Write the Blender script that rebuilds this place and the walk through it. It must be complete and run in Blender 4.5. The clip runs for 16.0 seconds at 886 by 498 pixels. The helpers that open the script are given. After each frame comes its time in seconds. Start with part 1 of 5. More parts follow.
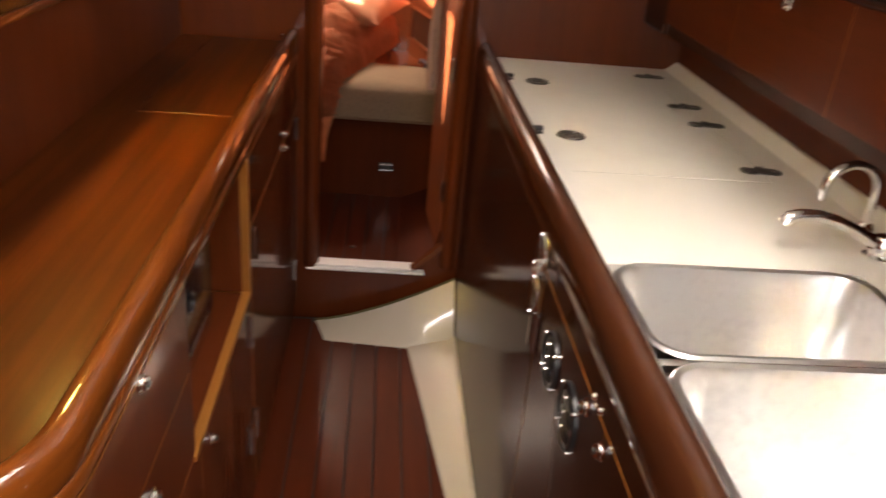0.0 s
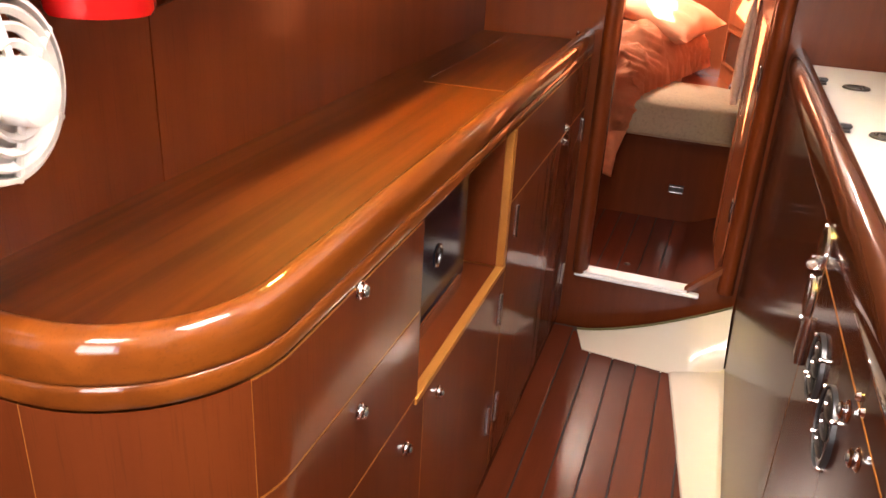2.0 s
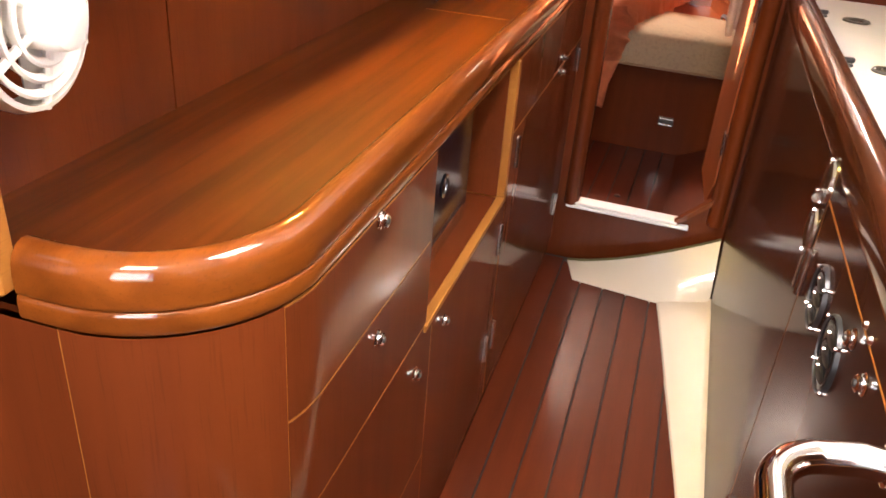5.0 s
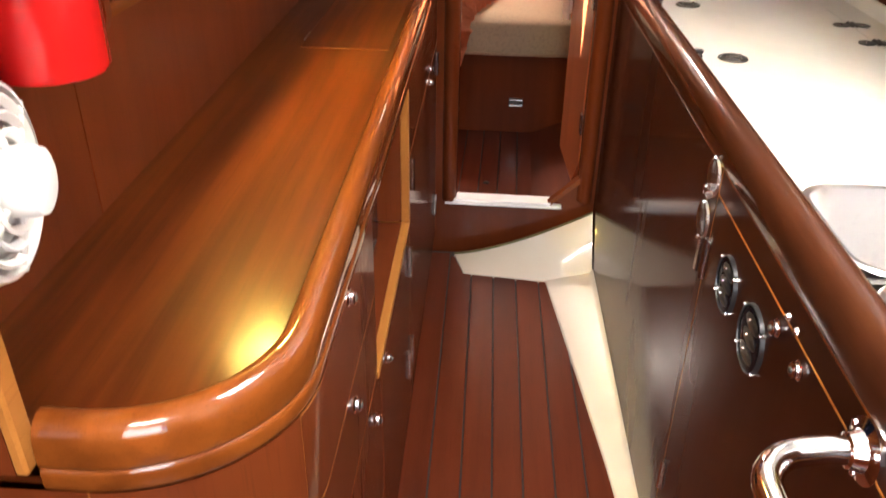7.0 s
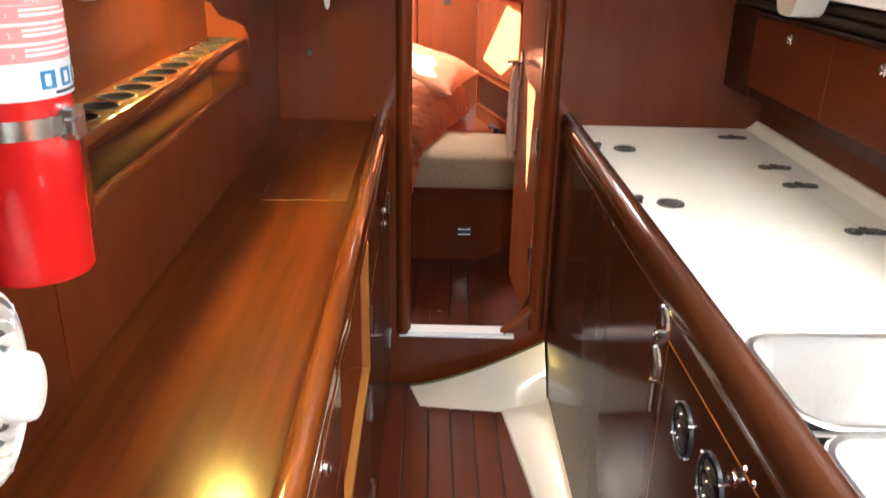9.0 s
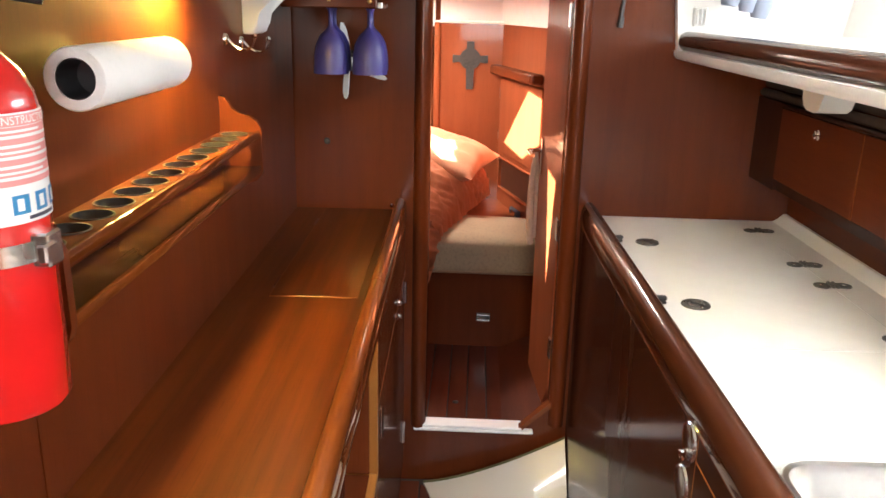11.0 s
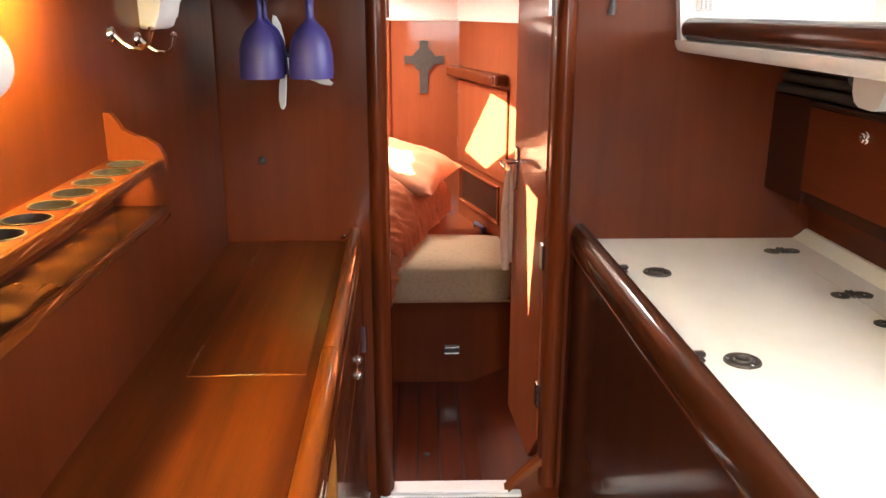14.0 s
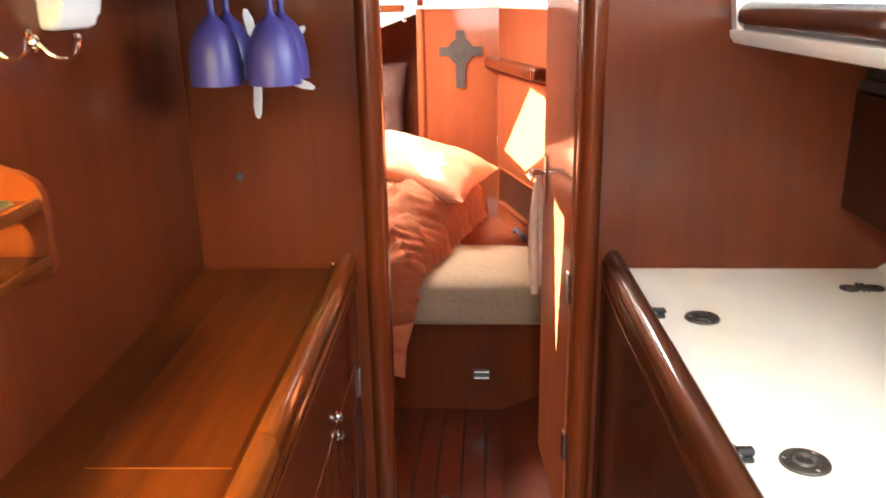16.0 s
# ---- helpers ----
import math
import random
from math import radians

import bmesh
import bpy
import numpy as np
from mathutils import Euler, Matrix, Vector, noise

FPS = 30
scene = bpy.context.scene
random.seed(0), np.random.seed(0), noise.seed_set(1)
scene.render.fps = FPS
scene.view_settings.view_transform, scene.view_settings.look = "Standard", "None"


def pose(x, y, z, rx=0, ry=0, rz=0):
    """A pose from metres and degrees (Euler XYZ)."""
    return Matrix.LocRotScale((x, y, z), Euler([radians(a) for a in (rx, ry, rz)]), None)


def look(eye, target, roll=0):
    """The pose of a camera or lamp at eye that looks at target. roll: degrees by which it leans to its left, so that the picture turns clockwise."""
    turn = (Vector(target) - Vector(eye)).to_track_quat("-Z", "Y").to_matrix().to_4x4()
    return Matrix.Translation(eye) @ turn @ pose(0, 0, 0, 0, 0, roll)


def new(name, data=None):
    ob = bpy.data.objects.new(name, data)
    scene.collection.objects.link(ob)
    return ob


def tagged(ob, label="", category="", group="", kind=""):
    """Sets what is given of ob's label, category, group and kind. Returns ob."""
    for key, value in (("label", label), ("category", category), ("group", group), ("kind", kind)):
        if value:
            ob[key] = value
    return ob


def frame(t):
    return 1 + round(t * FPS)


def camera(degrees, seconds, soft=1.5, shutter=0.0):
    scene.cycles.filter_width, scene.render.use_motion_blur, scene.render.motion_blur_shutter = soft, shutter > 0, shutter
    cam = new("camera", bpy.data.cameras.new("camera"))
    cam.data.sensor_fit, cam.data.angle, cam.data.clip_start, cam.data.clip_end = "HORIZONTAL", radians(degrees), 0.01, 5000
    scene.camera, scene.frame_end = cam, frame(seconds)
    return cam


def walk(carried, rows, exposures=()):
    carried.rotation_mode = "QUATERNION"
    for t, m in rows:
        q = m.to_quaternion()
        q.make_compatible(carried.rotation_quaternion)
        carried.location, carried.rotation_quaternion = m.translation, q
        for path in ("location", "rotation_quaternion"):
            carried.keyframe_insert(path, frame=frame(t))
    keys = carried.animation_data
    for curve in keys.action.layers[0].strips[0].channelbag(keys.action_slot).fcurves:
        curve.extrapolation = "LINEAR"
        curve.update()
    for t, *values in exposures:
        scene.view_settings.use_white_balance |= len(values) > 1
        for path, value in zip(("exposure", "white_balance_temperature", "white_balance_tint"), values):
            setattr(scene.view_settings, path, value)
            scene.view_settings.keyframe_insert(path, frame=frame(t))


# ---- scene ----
cam = camera(57.9, 16.0, shutter=0.5)
PATH = [
    (0, (0.078, -2.406, 1.425), (0.204, -0.606, 0.562), 5.2),
    (0.5, (0.094, -2.398, 1.388), (-0.092, -0.614, 0.504), 3.9),
    (1, (0.112, -2.404, 1.359), (-0.324, -0.644, 0.514), 2.5),
    (1.5, (0.139, -2.398, 1.325), (-0.414, -0.662, 0.5), 2.2),
    (2, (0.157, -2.392, 1.294), (-0.438, -0.664, 0.481), 3.2),
    (2.5, (0.162, -2.39, 1.274), (-0.448, -0.67, 0.456), 3.7),
    (3, (0.161, -2.39, 1.273), (-0.45, -0.676, 0.444), 4.0),
    (3.5, (0.155, -2.387, 1.273), (-0.465, -0.681, 0.434), 4.1),
    (4, (0.155, -2.389, 1.271), (-0.473, -0.699, 0.406), 4.0),
    (4.5, (0.153, -2.399, 1.271), (-0.454, -0.728, 0.355), 4.1),
    (4.7, (0.141, -2.407, 1.279), (-0.433, -0.736, 0.341), 4.4),
    (6.8, (-0.016, -2.438, 1.391), (-0.16, -0.727, 0.365), 1.3),
    (7, (-0.021, -2.438, 1.405), (-0.154, -0.713, 0.403), 0.9),
    (7.5, (-0.035, -2.438, 1.438), (-0.132, -0.678, 0.494), -0.2),
    (8, (-0.041, -2.435, 1.453), (-0.093, -0.651, 0.55), -0.2),
    (8.5, (-0.048, -2.442, 1.468), (-0.065, -0.631, 0.619), 0.9),
    (9, (-0.05, -2.45, 1.487), (-0.058, -0.596, 0.737), 1.2),
    (9.5, (-0.045, -2.449, 1.498), (-0.044, -0.565, 0.828), 1.5),
    (10, (-0.036, -2.448, 1.507), (-0.037, -0.54, 0.907), 1.7),
    (10.2, (-0.034, -2.446, 1.511), (-0.048, -0.529, 0.938), 1.7),
    (12.3, (-0.033, -2.165, 1.52), (-0.145, -0.26, 0.922), 0.9),
    (12.5, (-0.042, -2.143, 1.519), (-0.141, -0.237, 0.921), 1.0),
    (13, (-0.061, -2.095, 1.529), (-0.102, -0.16, 1.023), 0.7),
    (13.5, (-0.068, -2.034, 1.508), (-0.038, -0.091, 1.037), 0.1),
    (14, (-0.082, -1.96, 1.479), (-0.032, -0.044, 0.908), 0.1),
    (14.5, (-0.061, -1.855, 1.488), (-0.054, 0.066, 0.931), 0.0),
    (15, (-0.01, -1.748, 1.498), (-0.087, 0.183, 0.982), -0.2),
    (15.5, (0.021, -1.684, 1.496), (-0.132, 0.238, 0.963), -0.4),
    (16, (0.054, -1.647, 1.483), (-0.061, 0.257, 0.882), -1.0),
]
LEVELS = [(0, 3.46, 7600, 17), (0.5, 4.01, 7700, 19), (1, 4.61, 7600, 22), (1.5, 4.71, 7500, 22), (2.5, 4.71, 7500, 20), (4.7, 4.76, 7300, 18), (7, 4.61, 6800, 14), (8, 4.61, 5700, 9),
          (9, 4.41, 6300, 10), (10, 4.26, 6500, 10), (12.5, 4.26, 6500, 11), (13.5, 4.16, 6600, 13), (14, 4.41, 6700, 13), (14.5, 4.56, 6700, 13), (16, 4.91, 6500, 11)]
walk(cam, [(t, look(eye, target, roll)) for t, eye, target, roll in PATH], LEVELS)

# ---------------------------------------------------------------- light
scene.view_settings.exposure = 4.1
world = bpy.data.worlds.new("sky")
scene.world = world
world.use_nodes = True
wt = world.node_tree
sky = wt.nodes.new("ShaderNodeTexSky")
sky.sky_type, sky.sun_disc = "NISHITA", False
SUN_WAY = Vector((0.62, 0.0, -0.55)).normalized()
sky.sun_elevation = math.asin(-SUN_WAY.z)
sky.sun_rotation = math.atan2(-SUN_WAY.x, -SUN_WAY.y)
wt.nodes["Background"].inputs["Strength"].default_value = 0.06
wt.links.new(sky.outputs["Color"], wt.nodes["Background"].inputs["Color"])


def lamp(name, kind, m, power, colour, size=(1, 1), angle=0.01):
    data = bpy.data.lights.new(name, kind)
    data.energy, data.color = power, colour
    if kind == "AREA":
        data.shape, data.size, data.size_y = "RECTANGLE", size[0], size[1]
    elif kind == "SUN":
        data.angle = angle
    else:
        data.shadow_soft_size = size[0]
    ob = new(name, data)
    ob.matrix_world = m
    return ob


lamp("sun", "SUN", look((0, 0, 6), Vector((0, 0, 6)) + SUN_WAY), 5.0, (1.0, 0.95, 0.88), angle=radians(0.5))
# daylight in the openings: galley hatch, companionway behind, coachroof portlight
lamp("hatch_daylight", "AREA", pose(0.30, -1.85, 2.22, 0, 0, 1.5), 1.95, (0.97, 0.97, 0.97), (0.26, 0.52))
lamp("saloon_hatch_daylight", "AREA", pose(-0.15, -2.85, 2.05, 0, 0, 1.5), 1.6, (1.0, 0.90, 0.78), (0.5, 0.5))
lamp("companionway_daylight", "AREA", look((0.05, -3.70, 1.55), (0.05, -1.0, 1.35)), 1.05, (0.97, 0.97, 0.97), (0.7, 0.8))
lamp("portlight_daylight", "AREA", look((0.985, -0.75, 1.68), (0.3, -0.75, 1.45)), 0.5, (0.96, 0.98, 1.0), (0.9, 0.16))
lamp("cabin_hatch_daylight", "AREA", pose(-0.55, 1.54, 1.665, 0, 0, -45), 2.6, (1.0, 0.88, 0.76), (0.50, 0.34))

# ---------------------------------------------------------------- materials


def mat(name, base=(0.8, 0.8, 0.8), rough=0.5, metal=0.0, coat=0.0, coat_rough=0.05, vary=0.08, scale=18.0, bump=0.0, emit=None, power=0.0):
    m = bpy.data.materials.new(name)
    m.use_nodes = True
    nt = m.node_tree
    p = nt.nodes["Principled BSDF"]
    p.inputs["Metallic"].default_value = metal
    p.inputs["Coat Weight"].default_value = coat
    p.inputs["Coat Roughness"].default_value = coat_rough
    tc = nt.nodes.new("ShaderNodeTexCoord")
    n1 = nt.nodes.new("ShaderNodeTexNoise")
    n1.inputs["Scale"].default_value, n1.inputs["Detail"].default_value = scale, 6.0
    n2 = nt.nodes.new("ShaderNodeTexNoise")
    n2.inputs["Scale"].default_value = scale * 0.12
    add = nt.nodes.new("ShaderNodeMath")
    add.operation = "ADD"
    ramp = nt.nodes.new("ShaderNodeValToRGB")
    ramp.color_ramp.elements[0].position, ramp.color_ramp.elements[1].position = 0.7, 1.3
    lo = [max(0.0, c * (1 - vary)) for c in base]
    hi = [min(1.0, c * (1 + vary)) for c in base]
    ramp.color_ramp.elements[0].color = (*lo, 1)
    ramp.color_ramp.elements[1].color = (*hi, 1)
    half = nt.nodes.new("ShaderNodeMath")
    half.operation = "MULTIPLY"
    half.inputs[1].default_value = 1.0
    nt.links.new(tc.outputs["Object"], n1.inputs["Vector"])
    nt.links.new(tc.outputs["Object"], n2.inputs["Vector"])
    nt.links.new(n1.outputs["Fac"], add.inputs[0])
    nt.links.new(n2.outputs["Fac"], add.inputs[1])
    nt.links.new(add.outputs[0], ramp.inputs["Fac"])
    nt.links.new(ramp.outputs["Color"], p.inputs["Base Color"])
    mr = nt.nodes.new("ShaderNodeMapRange")
    mr.inputs["To Min"].default_value, mr.inputs["To Max"].default_value = rough * 0.75, min(1.0, rough * 1.3)
    nt.links.new(n2.outputs["Fac"], mr.inputs["Value"])
    nt.links.new(mr.outputs["Result"], p.inputs["Roughness"])
    if bump:
        b = nt.nodes.new("ShaderNodeBump")
        b.inputs["Strength"].default_value, b.inputs["Distance"].default_value = bump, 0.002
        nt.links.new(n1.outputs["Fac"], b.inputs["Height"])
        nt.links.new(b.outputs["Normal"], p.inputs["Normal"])
    if emit:
        p.inputs["Emission Color"].default_value = (*emit, 1)
        p.inputs["Emission Strength"].default_value = power
    return m


def wood(name, dark, light, axis="z", rough=0.55, coat=0.6, coat_rough=0.16, shift=0.55, stripe=0.6, wave=0.05, span=(0.31, 0.71)):
    """Varnished timber, grain along the given axis of the object."""
    m = bpy.data.materials.new(name)
    m.use_nodes = True
    nt = m.node_tree
    p = nt.nodes["Principled BSDF"]
    p.inputs["Coat Weight"].default_value, p.inputs["Coat Roughness"].default_value = coat, coat_rough
    p.inputs["Specular IOR Level"].default_value = 0.06
    tc = nt.nodes.new("ShaderNodeTexCoord")
    info = nt.nodes.new("ShaderNodeObjectInfo")
    off = nt.nodes.new("ShaderNodeVectorMath")
    off.operation = "MULTIPLY_ADD"
    off.inputs[1].default_value = (7.0, 11.0, 5.0)
    nt.links.new(info.outputs["Random"], off.inputs[0])
    nt.links.new(tc.outputs["Object"], off.inputs[2])

    def grain(cross, along, detail, distort):
        mp = nt.nodes.new("ShaderNodeMapping")
        mp.inputs["Scale"].default_value = [along if a == axis else cross for a in "xyz"]
        nz = nt.nodes.new("ShaderNodeTexNoise")
        nz.inputs["Scale"].default_value, nz.inputs["Detail"].default_value = 1.0, detail
        nz.inputs["Distortion"].default_value = distort
        nt.links.new(off.outputs[0], mp.inputs["Vector"])
        nt.links.new(mp.outputs["Vector"], nz.inputs["Vector"])
        return nz

    fine, band, blot, pore = grain(55 * stripe, 1.6, 6, 0.5), grain(16 * stripe, 0.7, 3, 0.8), grain(2.5, 1.0, 2, 0.2), grain(420, 12, 2, 0.0)
    a = nt.nodes.new("ShaderNodeMix")
    a.inputs[0].default_value = 0.66
    nt.links.new(fine.outputs["Fac"], a.inputs[2])
    nt.links.new(band.outputs["Fac"], a.inputs[3])
    b = nt.nodes.new("ShaderNodeMix")
    b.inputs[0].default_value = shift
    nt.links.new(a.outputs[0], b.inputs[2])
    nt.links.new(blot.outputs["Fac"], b.inputs[3])
    ramp = nt.nodes.new("ShaderNodeValToRGB")
    e = ramp.color_ramp.elements
    e[0].position, e[1].position = span
    e[0].color, e[1].color = (*dark, 1), (*light, 1)
    nt.links.new(b.outputs[0], ramp.inputs["Fac"])
    pr = nt.nodes.new("ShaderNodeMapRange")
    pr.inputs["From Min"].default_value, pr.inputs["From Max"].default_value = 0.3, 0.42
    pr.inputs["To Min"].default_value, pr.inputs["To Max"].default_value = 0.86, 1.0
    nt.links.new(pore.outputs["Fac"], pr.inputs["Value"])
    mul = nt.nodes.new("ShaderNodeVectorMath")
    mul.operation = "SCALE"
    nt.links.new(ramp.outputs["Color"], mul.inputs[0])
    nt.links.new(pr.outputs["Result"], mul.inputs["Scale"])
    nt.links.new(mul.outputs[0], p.inputs["Base Color"])
    mr = nt.nodes.new("ShaderNodeMapRange")
    mr.inputs["To Min"].default_value, mr.inputs["To Max"].default_value = rough * 0.7, rough * 1.4
    nt.links.new(blot.outputs["Fac"], mr.inputs["Value"])
    nt.links.new(mr.outputs["Result"], p.inputs["Roughness"])
    bp = nt.nodes.new("ShaderNodeBump")
    bp.inputs["Strength"].default_value, bp.inputs["Distance"].default_value = wave, 0.001
    nt.links.new(blot.outputs["Fac"], bp.inputs["Height"])
    nt.links.new(bp.outputs["Normal"], p.inputs["Coat Normal"])
    nt.links.new(bp.outputs["Normal"], p.inputs["Normal"])
    return m


M_DARK, M_LIGHT = (0.074, 0.0134, 0.0036), (0.150, 0.0315, 0.0076)
WOOD_V = wood("mahogany_upright", M_DARK, M_LIGHT, "z")
FRONT = wood("varnished_front_mahogany", M_DARK, M_LIGHT, "z", coat=0.55, coat_rough=0.10)
WOOD_Y = wood("mahogany_lengthwise", M_DARK, M_LIGHT, "y")
WOOD_X = wood("mahogany_crosswise", M_DARK, M_LIGHT, "x")
TOP = wood("counter_veneer", (0.042, 0.0080, 0.0013), (0.114, 0.0250, 0.0035), "y", rough=0.6, coat=0.4, coat_rough=0.17, stripe=0.8, shift=0.25, span=(0.38, 0.64))
RAIL = wood("rail_mahogany", (0.086, 0.0190, 0.0028), (0.200, 0.0510, 0.0074), "y", rough=0.4, coat=1.0, coat_rough=0.04, wave=0.015, shift=0.2, span=(0.38, 0.62))
RAILX = wood("rail_mahogany_cross", (0.096, 0.0200, 0.0038), (0.186, 0.0425, 0.0080), "x", rough=0.4, coat=1.0, coat_rough=0.04, wave=0.015)
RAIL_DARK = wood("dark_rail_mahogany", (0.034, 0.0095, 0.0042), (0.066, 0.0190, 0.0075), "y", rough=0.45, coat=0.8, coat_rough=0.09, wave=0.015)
# galley fronts: roughly a third of the M_DARK to M_LIGHT values
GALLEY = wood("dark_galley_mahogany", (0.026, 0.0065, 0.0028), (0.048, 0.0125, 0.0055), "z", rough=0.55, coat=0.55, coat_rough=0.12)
SATIN = mat("satin_steel", (0.93, 0.94, 0.95), 0.32, metal=1.0, vary=0.06, scale=60, bump=0.03)
SOLE = wood("sole_mahogany", (0.062, 0.0112, 0.0040), (0.122, 0.0240, 0.0082), "y", rough=0.5, coat=0.65, coat_rough=0.19, shift=0.4)
RAW = wood("pale_edge_wood", (0.26, 0.095, 0.02), (0.36, 0.145, 0.033), "y", rough=0.5, coat=0.2)
CABIN = wood("cabin_mahogany", (0.20, 0.048, 0.018), (0.33, 0.090, 0.034), "z", coat=0.6, coat_rough=0.08)
BERTH = wood("satin_berth_mahogany", M_DARK, M_LIGHT, "z", coat=0.12, coat_rough=0.3)
CAULK = mat("dark_caulk", (0.02, 0.014, 0.011), 0.7)
GEL = mat("cream_gelcoat", (0.66, 0.59, 0.47), 0.35, coat=0.9, coat_rough=0.1, vary=0.04, scale=9)
LAM = mat("white_laminate", (0.80, 0.78, 0.72), 0.34, coat=0.25, coat_rough=0.2, vary=0.03, scale=14)
LINER = mat("white_liner", (0.82, 0.80, 0.76), 0.5, vary=0.03)
STEEL = mat("brushed_steel", (0.62, 0.61, 0.59), 0.24, metal=1.0, vary=0.1, scale=60, bump=0.03)
CHROME = mat("chrome", (0.86, 0.85, 0.84), 0.08, metal=1.0, vary=0.03)
PEWTER = mat("dark_pewter", (0.06, 0.055, 0.05), 0.45, metal=0.5, vary=0.25, scale=90, bump=0.3)
BLACK = mat("black_plastic", (0.016, 0.016, 0.018), 0.3, vary=0.2)
GLASSY = mat("dark_glass", (0.005, 0.008, 0.018), 0.12, vary=0.2)
GLASSY.node_tree.nodes["Principled BSDF"].inputs["Specular IOR Level"].default_value = 0.2
RED = mat("red_enamel", (0.60, 0.012, 0.012), 0.22, coat=0.9, coat_rough=0.06, vary=0.05)
PAPER = mat("white_paper", (0.86, 0.86, 0.84), 0.9, vary=0.02, scale=120, bump=0.5)
LABEL = mat("white_label", (0.84, 0.84, 0.82), 0.45, vary=0.02)
PINK = mat("pink_label_panel", (0.75, 0.30, 0.29), 0.45, vary=0.04)
BLUE = mat("blue_pictogram", (0.03, 0.22, 0.45), 0.45)
INK = mat("dark_ink", (0.03, 0.03, 0.05), 0.5)
PLASTIC = mat("white_plastic", (0.83, 0.83, 0.80), 0.38, vary=0.03)
PURPLE = mat("purple_plastic", (0.045, 0.038, 0.20), 0.42, coat=0.15, coat_rough=0.3, vary=0.08)
DUVET = mat("terracotta_cotton", (0.50, 0.165, 0.07), 0.9, vary=0.12, scale=30, bump=0.4)
PILLOW = mat("pale_peach_cotton", (0.55, 0.24, 0.13), 0.9, vary=0.08, scale=40, bump=0.4)
BROWN = mat("dark_brown_cloth", (0.07, 0.03, 0.022), 0.9, vary=0.2, scale=40, bump=0.4)
CUSH = mat("beige_weave", (0.25, 0.185, 0.115), 0.95, vary=0.16, scale=600, bump=0.6)
GREY = mat("grey_cloth", (0.20, 0.22, 0.27), 0.9, vary=0.15, scale=40, bump=0.4)
ALU = mat("white_sill_metal", (0.84, 0.83, 0.81), 0.35, vary=0.05)
SMOKED = mat("smoked_panel", (0.045, 0.020, 0.012), 0.3, coat=0.4, vary=0.2)
CLOTH = mat("pale_cotton", (0.46, 0.31, 0.24), 0.9, vary=0.1, scale=60, bump=0.4)
BLIND = mat("dark_blind_cloth", (0.042, 0.028, 0.022), 0.75, vary=0.2, scale=50, bump=0.3)
WARM = mat("warm_lamp_glass", (0.9, 0.8, 0.6), 0.5, emit=(1.0, 0.72, 0.16), power=35.0)

# ---------------------------------------------------------------- building helpers
ALONG = pose(0, 0, 0, 0, 0, 1.5)   # the passage runs a little askew to the bulkhead
FLAT = Matrix.Identity(4)
BASES = {}


def thing(name, label, category, base=(0, 0, 0), frame_m=None, group="", kind=""):
    m = ALONG if frame_m is None else frame_m
    ob = new(name)
    ob.matrix_world = m @ Matrix.Translation(base)
    ob.empty_display_size = 0.05
    BASES[ob] = Vector(base)
    return tagged(ob, label, category, group, kind)


def mesh_of(name, bm, material, base, smooth=None):
    if base.length:
        bmesh.ops.translate(bm, verts=bm.verts, vec=-base)
    bmesh.ops.recalc_face_normals(bm, faces=bm.faces)
    data = bpy.data.meshes.new(name)
    bm.to_mesh(data)
    bm.free()
    data.materials.append(material)
    if smooth:
        data.shade_smooth()
        data.set_sharp_from_angle(angle=radians(smooth))
    return data


def part(name, bm, material, parent, label="", smooth=35):
    base = BASES[parent]
    ob = new(name, mesh_of(name, bm, material, base, smooth))
    ob.parent = parent
    BASES[ob] = base
    return tagged(ob, label)


def solid(name, bm, material, label, category="", kind="", base=(0, 0, 0), frame_m=None, group="", smooth=35):
    """A thing that is one mesh."""
    m = ALONG if frame_m is None else frame_m
    ob = new(name, mesh_of(name, bm, material, Vector(base), smooth))
    ob.matrix_world = m @ Matrix.Translation(base)
    BASES[ob] = Vector(base)
    return tagged(ob, label, category, group, kind)


def box(bm, x0, x1, y0, y1, z0, z1, bevel=0.0, seg=1):
    m = Matrix.Translation(((x0 + x1) / 2, (y0 + y1) / 2, (z0 + z1) / 2)) @ Matrix.Diagonal((abs(x1 - x0), abs(y1 - y0), abs(z1 - z0), 1))
    made = bmesh.ops.create_cube(bm, size=1.0, matrix=m)
    if bevel:
        es = list({e for v in made["verts"] for e in v.link_edges})
        bmesh.ops.bevel(bm, geom=es, offset=bevel, segments=seg, profile=0.5, affect="EDGES")
    return bm


def boxed(x0, x1, y0, y1, z0, z1, bevel=0.0, seg=1):
    return box(bmesh.new(), x0, x1, y0, y1, z0, z1, bevel, seg)


def lathe(bm, profile, m, n=24, arc=360.0):
    """Turns (radius, height) pairs about the local z axis."""
    rings = []
    full = arc >= 360
    for i in range(n if full else n + 1):
        a = radians(arc) * i / n
        rings.append([bm.verts.new(m @ Vector((r * math.cos(a), r * math.sin(a), h))) for r, h in profile])
    for i in range(n):
        a, b = rings[i], rings[(i + 1) % len(rings)]
        for j in range(len(profile) - 1):
            bm.faces.new((a[j], b[j], b[j + 1], a[j + 1]))
    bmesh.ops.remove_doubles(bm, verts=[v for r in rings for v in r], dist=1e-5)
    return bm


def lathed(profile, m, n=24):
    return lathe(bmesh.new(), profile, m, n)


